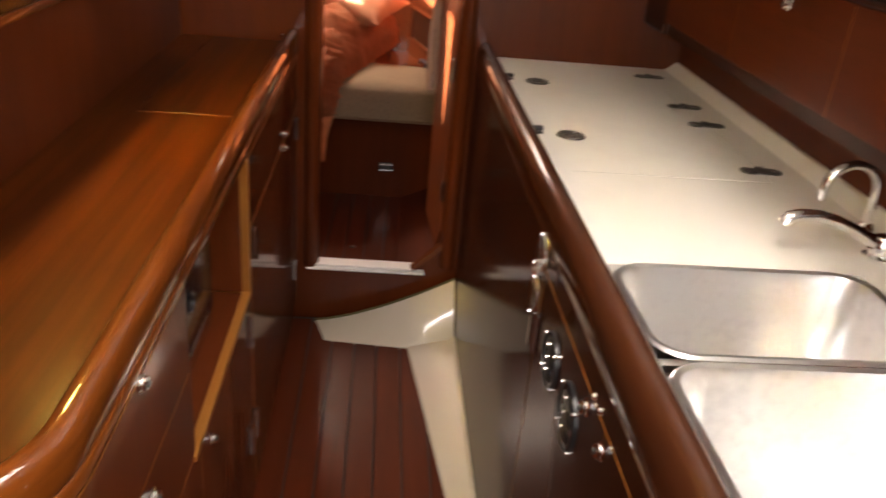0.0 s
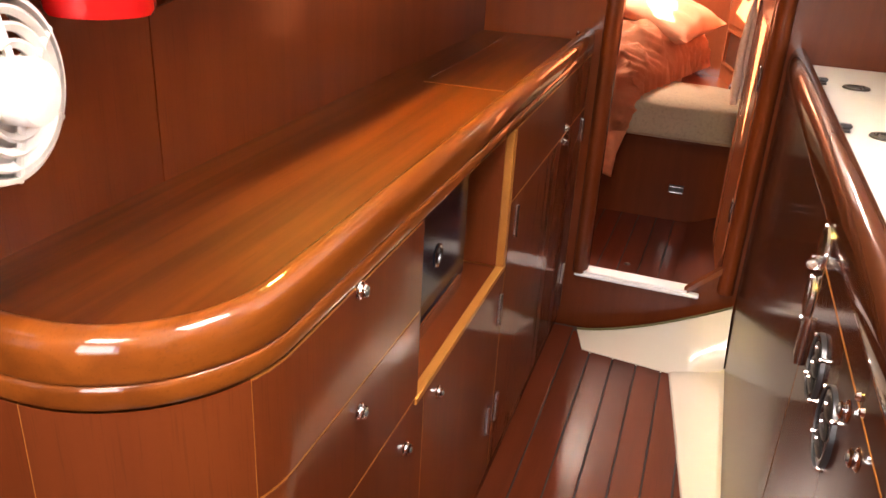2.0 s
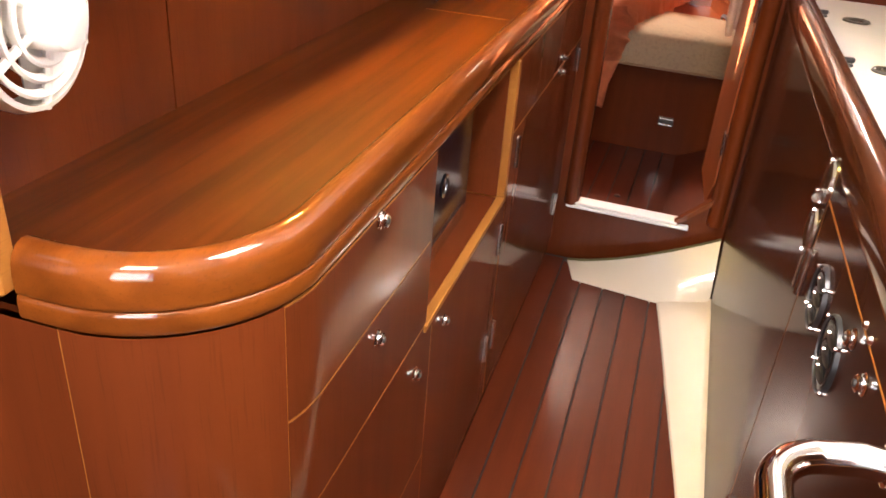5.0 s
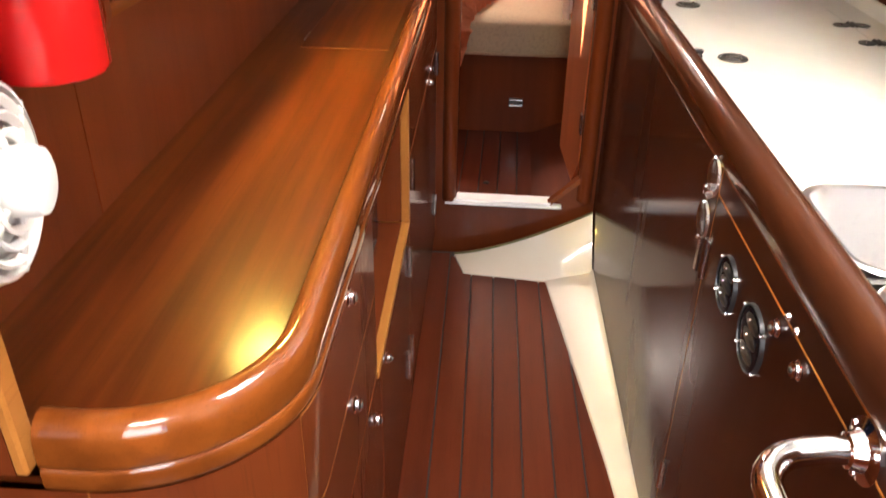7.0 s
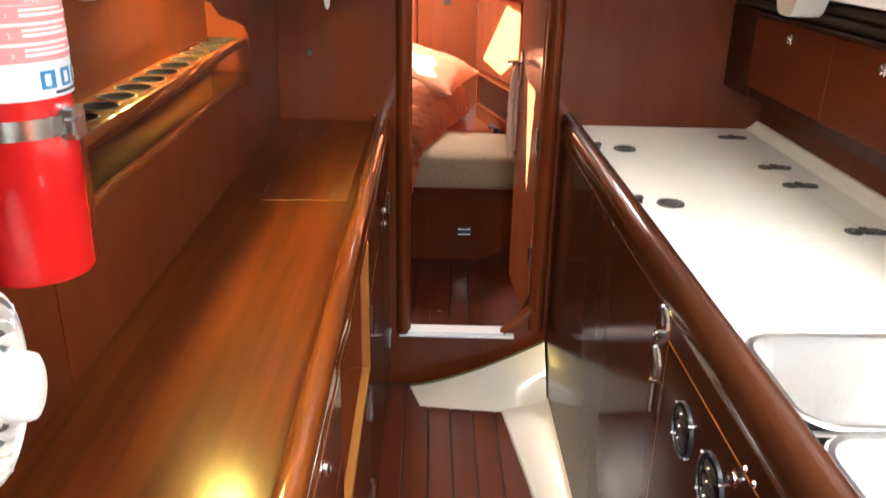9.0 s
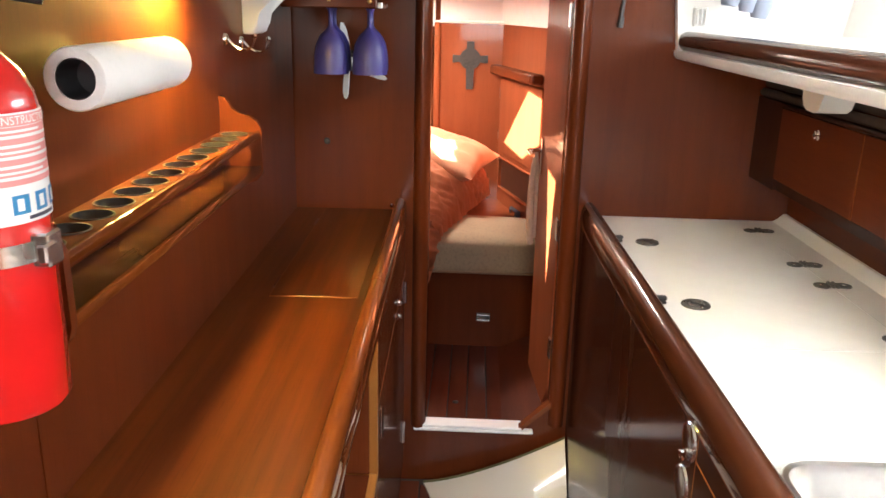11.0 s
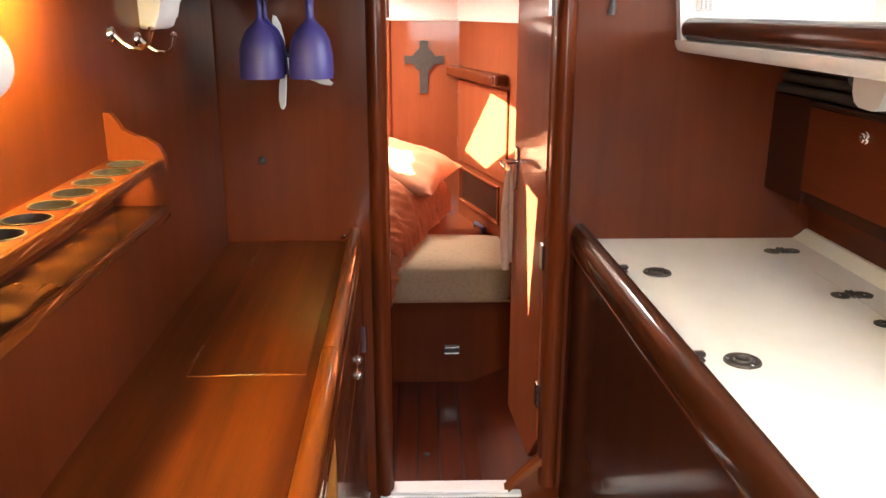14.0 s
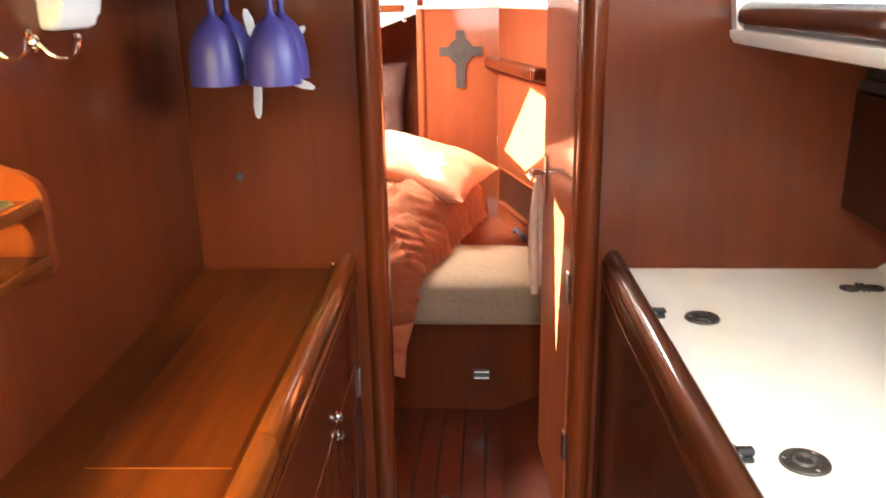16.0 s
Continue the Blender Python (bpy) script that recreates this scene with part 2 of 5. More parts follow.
def prism(bm, outline, m, depth):
    """An outline in the local xy plane given thickness along local z."""
    lo = [bm.verts.new(m @ Vector((x, y, 0))) for x, y in outline]
    hi = [bm.verts.new(m @ Vector((x, y, depth))) for x, y in outline]
    bm.faces.new(lo[::-1])
    bm.faces.new(hi)
    for i in range(len(outline)):
        k = (i + 1) % len(outline)
        bm.faces.new((lo[i], lo[k], hi[k], hi[i]))
    return bm


def tube(bm, pts, r, n=12):
    """A round bar through the points."""
    pts = [Vector(p) for p in pts]
    rings, side = [], None
    for i, p in enumerate(pts):
        d = (pts[min(i + 1, len(pts) - 1)] - pts[max(i - 1, 0)]).normalized()
        side = (Vector((0.3, 0.2, 1)) if side is None else side)
        side = (side - side.dot(d) * d).normalized()
        up = d.cross(side)
        rr = r[i] if isinstance(r, (list, tuple)) else r
        rings.append([bm.verts.new(p + rr * (math.cos(2 * math.pi * k / n) * side + math.sin(2 * math.pi * k / n) * up)) for k in range(n)])
    for a, b in zip(rings, rings[1:]):
        for k in range(n):
            bm.faces.new((a[k], a[(k + 1) % n], b[(k + 1) % n], b[k]))
    bm.faces.new(rings[0][::-1])
    bm.faces.new(rings[-1])
    return bm


def arc_pts(c, u, v, r, a0, a1, n):
    return [Vector(c) + r * (math.cos(radians(a0 + (a1 - a0) * i / n)) * Vector(u) + math.sin(radians(a0 + (a1 - a0) * i / n)) * Vector(v)) for i in range(n + 1)]


def sweep(bm, path, profile):
    """Carries a closed (out, z) profile along (x, y, nx, ny) stations."""
    rings = [[bm.verts.new((x + o * nx, y + o * ny, z)) for o, z in profile] for x, y, nx, ny in path]
    n = len(profile)
    for a, b in zip(rings, rings[1:]):
        for k in range(n):
            bm.faces.new((a[k], a[(k + 1) % n], b[(k + 1) % n], b[k]))
    bm.faces.new(rings[0][::-1])
    bm.faces.new(rings[-1])
    return bm


TO_PX = pose(0, 0, 0, 0, 90, 0)      # local z points along +x
TO_NX = pose(0, 0, 0, 0, -90, 0)     # local z points along -x
TO_NY = pose(0, 0, 0, 90, 0, 0)      # local z points along -y
at = Matrix.Translation

# ---------------------------------------------------------------- setting
DECK = 1.95
# door bulkhead with its cut-corner opening
OX0, OX1, OZ0, OZ1 = -0.168, 0.238, 0.19, 1.615
bm = bmesh.new()
box(bm, -1.2, OX0, 0, 0.03, -0.1, DECK)
box(bm, OX1, 1.1, 0, 0.03, -0.1, DECK)
box(bm, OX0, OX1, 0, 0.03, -0.1, OZ0)
box(bm, OX0, OX1, 0, 0.03, OZ1, DECK)
prism(bm, [(OX1, OZ0), (OX1, OZ0 + 0.098), (OX1 - 0.092, OZ0)], at((0, 0.03, 0)) @ TO_NY, 0.03)
bulk = solid("wall_bulkhead", bm, WOOD_V, "dark varnished mahogany bulkhead around the narrow cabin doorway", kind="structure", frame_m=FLAT)


def jamb(x0, x1, z0, z1):
    """A rounded upright trim standing proud of the bulkhead."""
    c, r = (x0 + x1) / 2, (x1 - x0) / 2
    out = [(r, -0.034)] + [(r * math.cos(radians(a)), -0.004 + 0.034 * math.sin(radians(a))) for a in range(0, 181, 15)] + [(-r, -0.034)]
    return prism(bmesh.new(), [(c + x, -y) for x, y in out], at((0, 0, z0)), z1 - z0)


for x0, x1 in ((-0.215, -0.166), (0.236, 0.287)):
    ob = solid("trim", jamb(x0, x1, 0.19 if x0 < 0 else 0.21, DECK), WOOD_V, "rounded mahogany door jamb trim", kind="structure", frame_m=FLAT)
ob = solid("trim", prism(bmesh.new(), [(OX1 + 0.004, OZ0 + 0.084), (OX1 + 0.004, OZ0 + 0.106), (OX1 - 0.108, OZ0 - 0.002), (OX1 - 0.088, OZ0 - 0.002)], at((0, 0.012, 0)) @ TO_NY, 0.03), RAILX, "slanted mahogany trim across the doorway corner", kind="structure", frame_m=FLAT)
sill = thing("door_sill", "bright white metal sill strip on the doorway threshold", "sill", (0, 0, 0.19), FLAT, kind="structure")
part("sill_strip", boxed(-0.186, 0.152, -0.022, 0.034, 0.191, 0.199, 0.003), ALU, sill)
part("sill_lip", boxed(-0.203, 0.188, -0.030, -0.0005, 0.181, 0.1905, 0.003), ALU, sill)

# floor: dark bed with planks in it
floor = solid("floor", boxed(-0.60, 1.0, -3.7, -0.02, -0.06, -0.005), CAULK, "red mahogany plank sole with dark caulked seams", kind="structure")
SEAMS = [-0.1795, -0.104, -0.031, 0.0415, 0.116, 0.1895, 0.263]
for x0, x1 in zip(SEAMS, SEAMS[1:]):
    part("plank", boxed(x0 + 0.0022, x1 - 0.0022, -2.6, -0.06, -0.02, 0.0, 0.0012, 1), SOLE, floor)
part("plank", boxed(-0.262, SEAMS[0] - 0.0022, -2.6, -0.04, -0.02, 0.0006, 0.0012, 1), SOLE, floor, "margin board along the lockers")
# rear part of the sole, behind the walker
part("rear_sole", boxed(-0.75, 1.0, -3.69, -2.61, -0.02, 0.0), SOLE, floor)

# moulded liner between sole and galley front, with the ramp to the bulkhead
bm = bmesh.new()
n = 12
top, mid, low = [], [], []
for i in range(n + 1):
    u = i / n
    x = -0.167 + u * 0.458
    z = 0.172 * u ** 1.45
    top.append(bm.verts.new((x, -0.052 + 0.012 * u, 0.004 + z)))
    fx = -0.131 + u * 0.424
    fy = -0.171 - 0.034 * min(1.0, u * 1.5) + (0.045 * max(0.0, (u - 0.66) / 0.34))
    low.append(bm.verts.new((fx, fy, 0.003 + 0.02 * max(0.0, (u - 0.66) / 0.34))))
    mid.append(bm.verts.new(((x + fx) / 2, (-0.052 + 0.012 * u + fy) / 2 - 0.002, 0.003 + z * 0.55 + 0.004)))
for a, b in ((top, mid), (mid, low)):
    for i in range(n):
        bm.faces.new((a[i], a[i + 1], b[i + 1], b[i]))
rows = []
for i in range(15):
    u = i / 14
    y = -0.205 - u * 2.2
    x0 = 0.139 + (0.252 - 0.139) * min(1.0, (-0.205 - y) / 0.905) if y > -1.11 else 0.252 + (-1.11 - y) * 0.03
    ytop = -0.158 if i == 0 else y
    rows.append((bm.verts.new((x0, y, 0.003)), bm.verts.new((x0 + 0.006, y, 0.009)), bm.verts.new((0.282, ytop, 0.018)), bm.verts.new((0.296, ytop, 0.03))))
for a, b in zip(rows, rows[1:]):
    for k in range(3):
        bm.faces.new((a[k], a[k + 1], b[k + 1], b[k]))
side = bmesh.ops.extrude_face_region(bm, geom=list(bm.faces))
bmesh.ops.translate(bm, verts=[g for g in side["geom"] if isinstance(g, bmesh.types.BMVert)], vec=(0, 0, -0.03))
liner = solid("floor_liner", bm, GEL, "cream white moulded liner ramp beside the sole", kind="structure", smooth=50)
# dark sealant line on the ramp's upper edge
bm = bmesh.new()
tube(bm, [(-0.167 + u * 0.458, -0.054 + 0.012 * u, 0.008 + 0.172 * u ** 1.45) for u in [i / 12 for i in range(13)]], 0.004, 6)
part("sealant", bm, mat("olive_sealant", (0.10, 0.085, 0.03), 0.7), liner)

# hull side behind the sideboard, in two panels with a pale joint
wl = solid("wall_left", boxed(-0.62, -0.5745, -2.0, 0.02, -0.1, DECK), RAW, "upright-grained mahogany panelling above the sideboard", kind="structure")
part("panel", boxed(-0.58, -0.570, -1.99, -1.5475, -0.1, DECK), WOOD_V, wl)
part("panel", boxed(-0.58, -0.570, -1.5445, 0.0, -0.1, DECK), WOOD_V, wl)
# closing walls behind the walker
solid("wall_rear_left", boxed(-0.80, -0.76, -3.75, -1.985, -0.1, DECK), WOOD_V, "plain mahogany panelling", kind="structure")
bm = bmesh.new()
box(bm, -0.8, -0.35, -3.79, -3.75, -0.1, DECK)
box(bm, 0.45, 1.1, -3.79, -3.75, -0.1, DECK)
box(bm, -0.35, 0.45, -3.79, -3.75, -0.1, 0.9)
solid("wall_rear", bm, WOOD_V, "mahogany bulkhead with the companionway opening", kind="structure")
# partition at the near end of the sideboard with a pale lipped edge
bm = boxed(-0.80, -0.4525, -1.986, -1.966, 0.914, DECK)
box(bm, -0.80, -0.5405, -1.986, -1.966, -0.1, 0.9135)
wp = solid("wall_partition", bm, WOOD_V, "short mahogany partition at the sideboard end", kind="structure")
part("edge_lipping", boxed(-0.4525, -0.4405, -1.988, -1.9645, 0.914, DECK, 0.003), RAW, wp, "pale varnished edge lipping")

# deckhead, with hatch openings over the galley and the cabin
HX0, HX1, HY0, HY1 = 0.13, 0.47, -2.14, -1.56
bm = bmesh.new()
SX, SY, SW = -0.15, -2.85, 0.27
box(bm, -0.8, SX - SW, -3.79, 0.03, DECK, DECK + 0.04)
box(bm, SX - SW, HX0, SY + SW, 0.03, DECK, DECK + 0.04)
box(bm, SX - SW, SX + SW, -3.79, SY - SW, DECK, DECK + 0.04)
box(bm, HX1, 1.15, -3.79, 0.03, DECK, DECK + 0.04)
box(bm, HX0, SX + SW, SY + SW, HY0, DECK, DECK + 0.04)
box(bm, SX + SW, HX1, -3.79, HY0, DECK, DECK + 0.04)
box(bm, HX0, HX1, HY1, 0.03, DECK, DECK + 0.04)
solid("ceiling", bm, LINER, "white deckhead panels with a hatch opening", kind="structure")
bm = bmesh.new()
box(bm, HX0 - 0.03, HX0 - 0.002, HY0 - 0.03, HY1 + 0.03, DECK + 0.0405, 2.26)
box(bm, HX1 + 0.002, HX1 + 0.03, HY0 - 0.03, HY1 + 0.03, DECK + 0.0405, 2.26)
box(bm, HX0 - 0.001, HX1 + 0.001, HY0 - 0.03, HY0 - 0.002, DECK + 0.0405, 2.26)
box(bm, HX0 - 0.001, HX1 + 0.001, HY1 + 0.002, HY1 + 0.03, DECK + 0.0405, 2.26)
solid("hatch_coaming", bm, LINER, "white hatch coaming above the deckhead", kind="structure")

# outboard side of the galley: splashback, locker front, coachroof side
solid("wall_right", boxed(0.905, 0.95, -3.75, 0.0, -0.1, 1.43), WOOD_Y, "dark mahogany hull side behind the galley", kind="structure")
bm = bmesh.new()
PX0, PX1 = -1.30, -0.25
box(bm, 1.0, 1.04, -3.75, 0.0, 1.40, 1.58)
box(bm, 1.0, 1.04, -3.75, 0.0, 1.78, DECK)
box(bm, 1.0, 1.04, -3.75, PX0, 1.58, 1.78)
box(bm, 1.0, 1.04, PX1, 0.0, 1.58, 1.78)
box(bm, 0.94, 1.0, -3.75, 0.0, 1.40, 1.43)
solid("wall_coachroof", bm, LINER, "white coachroof side with a long portlight", kind="structure")

# ---------------------------------------------------------------- sideboard
FX = -0.237          # face of the sideboard
CR = 0.166           # radius of its outer corner
YE = -1.973          # its near end


def corner_path(inset=0.0, x_end=-0.4395, steps=14, y_far=-0.002):
    pts = [(FX, y_far, 1, 0), (FX, YE + CR, 1, 0)]
    for i in range(1, steps + 1):
        a = radians(-90.0 * i / steps)
        pts.append((FX - CR + CR * math.cos(a), YE + CR + CR * math.sin(a), math.cos(a), math.sin(a)))
    pts.append((x_end, YE, 0, -1))
    return pts


work = thing("sideboard_worktop", "long glossy orange-brown mahogany worktop with rounded rail", "worktop", (-0.4, -1.0, 0.9))
out = [(-0.570, -0.002), (-0.570, YE + 0.032), (FX - CR, YE + 0.032)]
for i in range(1, 9):
    a = radians(-90 + 90 * i / 8)
    out.append((FX - CR + (CR - 0.032) * math.cos(a), YE + CR + (CR - 0.032) * math.sin(a)))
out.append((FX - 0.032, -0.002))
part("countertop", prism(bmesh.new(), out, at((0, 0, 0.892)), 0.029), TOP, work)
RAILP = [(-0.034, 0.912), (-0.034, 0.938), (-0.0325, 0.947), (-0.028, 0.9535), (-0.022, 0.957), (-0.015, 0.958), (-0.008, 0.955), (-0.002, 0.949), (0.0012, 0.941), (0.0025, 0.931), (0.0025, 0.916), (0.0018, 0.9125), (0.0, 0.9112), (-0.02, 0.911)]
path = corner_path()
cut = -0.752
far = [(FX, -0.003, 1, 0), (FX, cut + 0.0012, 1, 0)]
near = [(FX, cut - 0.0012, 1, 0)] + path[1:]
part("edge_rail", sweep(bmesh.new(), near, RAILP), RAIL, work, "thick rounded mahogany edge rail", smooth=60)
part("edge_rail", sweep(bmesh.new(), far, RAILP), RAIL, work, "hinged far length of the edge rail", smooth=60)
BEADP = [(-0.02, 0.9105), (0.0, 0.9108), (0.0020, 0.9092), (0.0030, 0.904), (0.0030, 0.892), (0.0018, 0.888), (0.0, 0.8865), (-0.02, 0.885)]
part("bead", sweep(bmesh.new(), near, BEADP), RAIL, work, smooth=60)
part("bead", sweep(bmesh.new(), far, BEADP), RAIL, work, smooth=60)
lid = part("lid", boxed(-0.478, -0.290, -0.776, -0.012, 0.9212, 0.9222, 0.0004, 1), TOP, work, "flush lift-up lid")
part("lid_joint", boxed(-0.478, -0.290, -0.7785, -0.7774, 0.9205, 0.9214), RAW, lid)
part("lid_joint", boxed(-0.4790, -0.4783, -0.776, -0.012, 0.9205, 0.9216), RAIL, lid)
for y in (-0.69, -0.17):
    part("hinge", boxed(-0.4825, -0.4795, y - 0.032, y + 0.032, 0.9208, 0.9232), STEEL, lid)
lt = part("latch", lathed([(0, 0.008), (0.006, 0.008), (0.007, 0.004), (0.004, 0), (0, 0)], at((-0.272, -0.055, 0.945)) @ pose(0, 0, 0, 0, -60, 0), 12), CHROME, work, "small chrome latch")


def knob(parent, x, y, z, r=0.0092, to=TO_PX):
    """A chrome push knob: rose, neck and button."""
    m = at((x, y, z)) @ to
    k = part("knob", lathed([(0, 0), (r * 1.25, 0), (r * 1.3, 0.0015), (r * 1.15, 0.003), (r * 0.8, 0.0035), (r * 0.8, 0.005), (r * 0.98, 0.006), (r, 0.008), (r * 0.8, 0.010), (r * 0.5, 0.0102), (0, 0.0095)], m, 20), CHROME, parent, "round chrome push knob")
    part("button", lathed([(0, 0.0085), (r * 0.42, 0.0085), (r * 0.42, 0.0112), (r * 0.3, 0.0122), (0, 0.0125)], m, 14), PEWTER, k)
    return k


def hinge(parent, x, y, z0, z1, to=1):
    bm = boxed(x, x + to * 0.003, y - 0.011, y + 0.011, z0, z1, 0.001, 1)
    tube(bm, [(x + to * 0.004, y, z0 - 0.002), (x + to * 0.004, y, z1 + 0.002)], 0.0045, 10)
    return part("hinge", bm, STEEL, parent, "slim steel hinge")


def front(name, parent, y0, y1, z0, z1, material=None, x=FX, to=1, label=""):
    return part(name, boxed(min(x, x - to * 0.016), max(x, x - to * 0.016), y0, y1, z0, z1, 0.0012), material or FRONT, parent, label)


# drawer unit with the rounded corner post
du = thing("drawer_unit", "mahogany drawer unit with rounded corner and chrome knobs", "drawers", (-0.4, -1.7, 0))
part("carcass", boxed(-0.57, FX - 0.0004, YE + CR, -1.44, 0.0585, 0.884), RAW, du, "pale inner carcass showing at the joints")
TURN = 20.0


def arc_station(deg):
    a = radians(-deg)
    return (FX - CR + CR * math.cos(a), YE + CR + CR * math.sin(a), math.cos(a), math.sin(a))


CORN = [(0.0, 0.012), (0.0, 0.884), (-0.016, 0.884), (-0.016, 0.012)]
JOINT = [(-0.0165, 0.012), (-0.0165, 0.884), (-0.024, 0.884), (-0.024, 0.012)]
part("corner_core", sweep(bmesh.new(), [arc_station(d) for d in range(0, 91, 6)] + [(-0.54, YE, 0, -1)], [(o + 0.0161, z) for o, z in JOINT]), RAW, du, smooth=60)
part("corner_panel", sweep(bmesh.new(), [arc_station(TURN + 0.5)] + [arc_station(d) for d in range(24, 91, 6)] + [(-0.4045, YE, 0, -1)], CORN), FRONT, du, "curved corner panel", smooth=60)
part("end_panel", sweep(bmesh.new(), [(-0.406, YE, 0, -1), (-0.54, YE, 0, -1)], CORN), WOOD_V, du)
for y1, z0, z1, ky, kz in ((-1.440, 0.7450, 0.882, -1.651, 0.877), (-1.440, 0.5980, 0.7430, -1.649, 0.710), (-1.402, 0.30, 0.5960, -1.480, 0.532), (-1.402, 0.06, 0.298, -1.475, 0.24)):
    d = part("drawer", sweep(bmesh.new(), [(FX, y1, 1, 0), (FX, YE + CR, 1, 0)] + [arc_station(k) for k in (5, 10, 15, TURN)], [(0, z0 + 0.0012), (-0.0012, z0), (-0.016, z0), (-0.016, z1), (-0.0012, z1), (0, z1 - 0.0012)]), FRONT, du, smooth=25)
    knob(d, FX, ky, kz)

# cabinet with the open appliance niche
nc = thing("niche_cabinet", "mahogany cabinet with an open appliance niche above a door", "cabinet", (-0.4, -1.15, 0))
NY0, NY1, NZ0, NZ1 = -1.437, -0.936, 0.597, 0.884
part("carcass", boxed(-0.57, FX - 0.0004, -1.44, -0.903, 0.0585, 0.583), RAW, nc)
part("niche_floor", boxed(-0.57, FX - 0.014, NY0, NY1, 0.584, NZ0 - 0.002), WOOD_Y, nc)
part("niche_side", boxed(-0.57, FX - 0.014, NY1, NY1 + 0.016, NZ0, 0.884), WOOD_V, nc)
part("niche_side", boxed(-0.57, FX - 0.001, NY0 - 0.003, NY0 + 0.006, NZ0, 0.884), WOOD_V, nc)
part("niche_back", boxed(-0.57, -0.562, NY0, NY1, NZ0, 0.884), WOOD_V, nc)
part("lipping", boxed(FX - 0.014, FX + 0.003, NY0 - 0.006, NY1 + 0.018, 0.5845, NZ0, 0.0015, 1), RAW, nc, "pale orange edge lipping under the niche")
part("lipping", boxed(FX - 0.014, FX + 0.003, NY1, NY1 + 0.018, NZ0 + 0.0005, 0.884, 0.0015, 1), RAW, nc, "pale orange upright edge lipping")
d = front("door", nc, -1.3995, -0.904, 0.06, 0.582, label="plain mahogany cabinet door")
knob(d, FX, -1.333, 0.541, 0.0085)
hinge(d, FX, -0.936, 0.465, 0.535)
hinge(d, FX, -0.957, 0.195, 0.265)

mw = thing("microwave_oven", "dark microwave oven with a glass door in the niche", "microwave", (-0.4, -1.25, 0.597))
part("body", boxed(-0.555, -0.300, -1.425, -1.06, 0.6, 0.862, 0.006), BLACK, mw)
door = part("door", boxed(-0.300, -0.283, -1.422, -1.062, 0.632, 0.858, 0.004), GLASSY, mw, "dark glass oven door")
part("window_frame", prism(bmesh.new(), [(-1.41, 0.640), (-1.10, 0.640), (-1.10, 0.646), (-1.41, 0.646)], at((-0.283, 0, 0)) @ Matrix(((0, 0, 1, 0), (1, 0, 0, 0), (0, 1, 0, 0), (0, 0, 0, 1))), 0.003), CHROME, door)
part("base_trim", boxed(-0.300, -0.286, -1.422, -1.062, 0.602, 0.629, 0.002), STEEL, mw, "steel trim strip")
ring = bmesh.new()
lathe(ring, [(0.015, 0.0), (0.020, 0.0), (0.021, 0.002), (0.018, 0.003), (0.015, 0.002), (0.015, 0.0)], at((-0.283, -1.225, 0.735)) @ TO_PX, 24)
part("dial", ring, STEEL, mw, "bright metal dial ring")

# far locker
fl = thing("locker", "tall mahogany locker with twin chrome latches beside the bulkhead", "locker", (-0.4, -0.45, 0))
part("carcass", boxed(-0.57, FX - 0.0004, -0.901, -0.004, 0.0585, 0.884), RAW, fl)
d1 = front("flap", fl, -0.9005, -0.012, 0.7285, 0.882, label="upper locker flap")
d2 = front("door", fl, -0.9005, -0.012, 0.06, 0.7255, label="tall locker door")
knob(d1, FX, -0.335, 0.745, 0.008)
knob(d2, FX, -0.335, 0.707, 0.008)
hinge(d2, FX, -0.856, 0.638, 0.706)
hinge(d2, FX, -0.885, 0.185, 0.258)
hinge(d2, FX, -0.040, 0.635, 0.700)
hinge(d2, FX, -0.085, 0.175, 0.245)
solid("kickboard", boxed(-0.27, FX - 0.008, -1.86, -0.004, 0.001, 0.058), WOOD_Y, "mahogany kickboard under the lockers", kind="structure")

# ---------------------------------------------------------------- galley
GX = 0.296
gw = thing("galley_worktop", "white laminate galley worktop with flush lids and a mahogany rail", "worktop", (0.6, -1.0, 0.9))
SX0, SX1, SY1, SYM, SY0 = 0.354, 0.745, -1.378, -1.632, -2.05
bm = bmesh.new()
gx, gy = (0.328, SX0, SX1, 0.905), (-2.6, SY0, SY1, -0.002)
for a in range(3):
    for b in range(3):
        if (a, b) != (1, 1):
            for z in (0.895, 0.92):
                bm.faces.new([bm.verts.new((x, y, z)) for x, y in ((gx[a], gy[b]), (gx[a + 1], gy[b]), (gx[a + 1], gy[b + 1]), (gx[a], gy[b + 1]))])
for q in (((gx[0], gy[0]), (gx[3], gy[0]), (gx[3], gy[3]), (gx[0], gy[3])), ((gx[1], gy[1]), (gx[2], gy[1]), (gx[2], gy[2]), (gx[1], gy[2]))):
    for k in range(4):
        p0, p1 = q[k], q[(k + 1) % 4]
        bm.faces.new([bm.verts.new((*p, z)) for p, z in ((p0, 0.895), (p1, 0.895), (p1, 0.92), (p0, 0.92))])
bmesh.ops.remove_doubles(bm, verts=bm.verts, dist=1e-5)
part("countertop", bm, LAM, gw)
part("upstand", prism(bmesh.new(), [(0.868, 0.9202), (0.905, 0.9202), (0.905, 0.944), (0.897, 0.943), (0.886, 0.932)], at((0, -0.002, 0)) @ TO_NY, 2.6), LAM, gw, "coved white upstand")
part("corner_upstand", prism(bmesh.new(), [(0.845, 0.9202), (0.905, 0.9202), (0.905, 0.955), (0.893, 0.950)], at((0, -0.002, 0)) @ TO_NY, 0.02), LAM, gw)
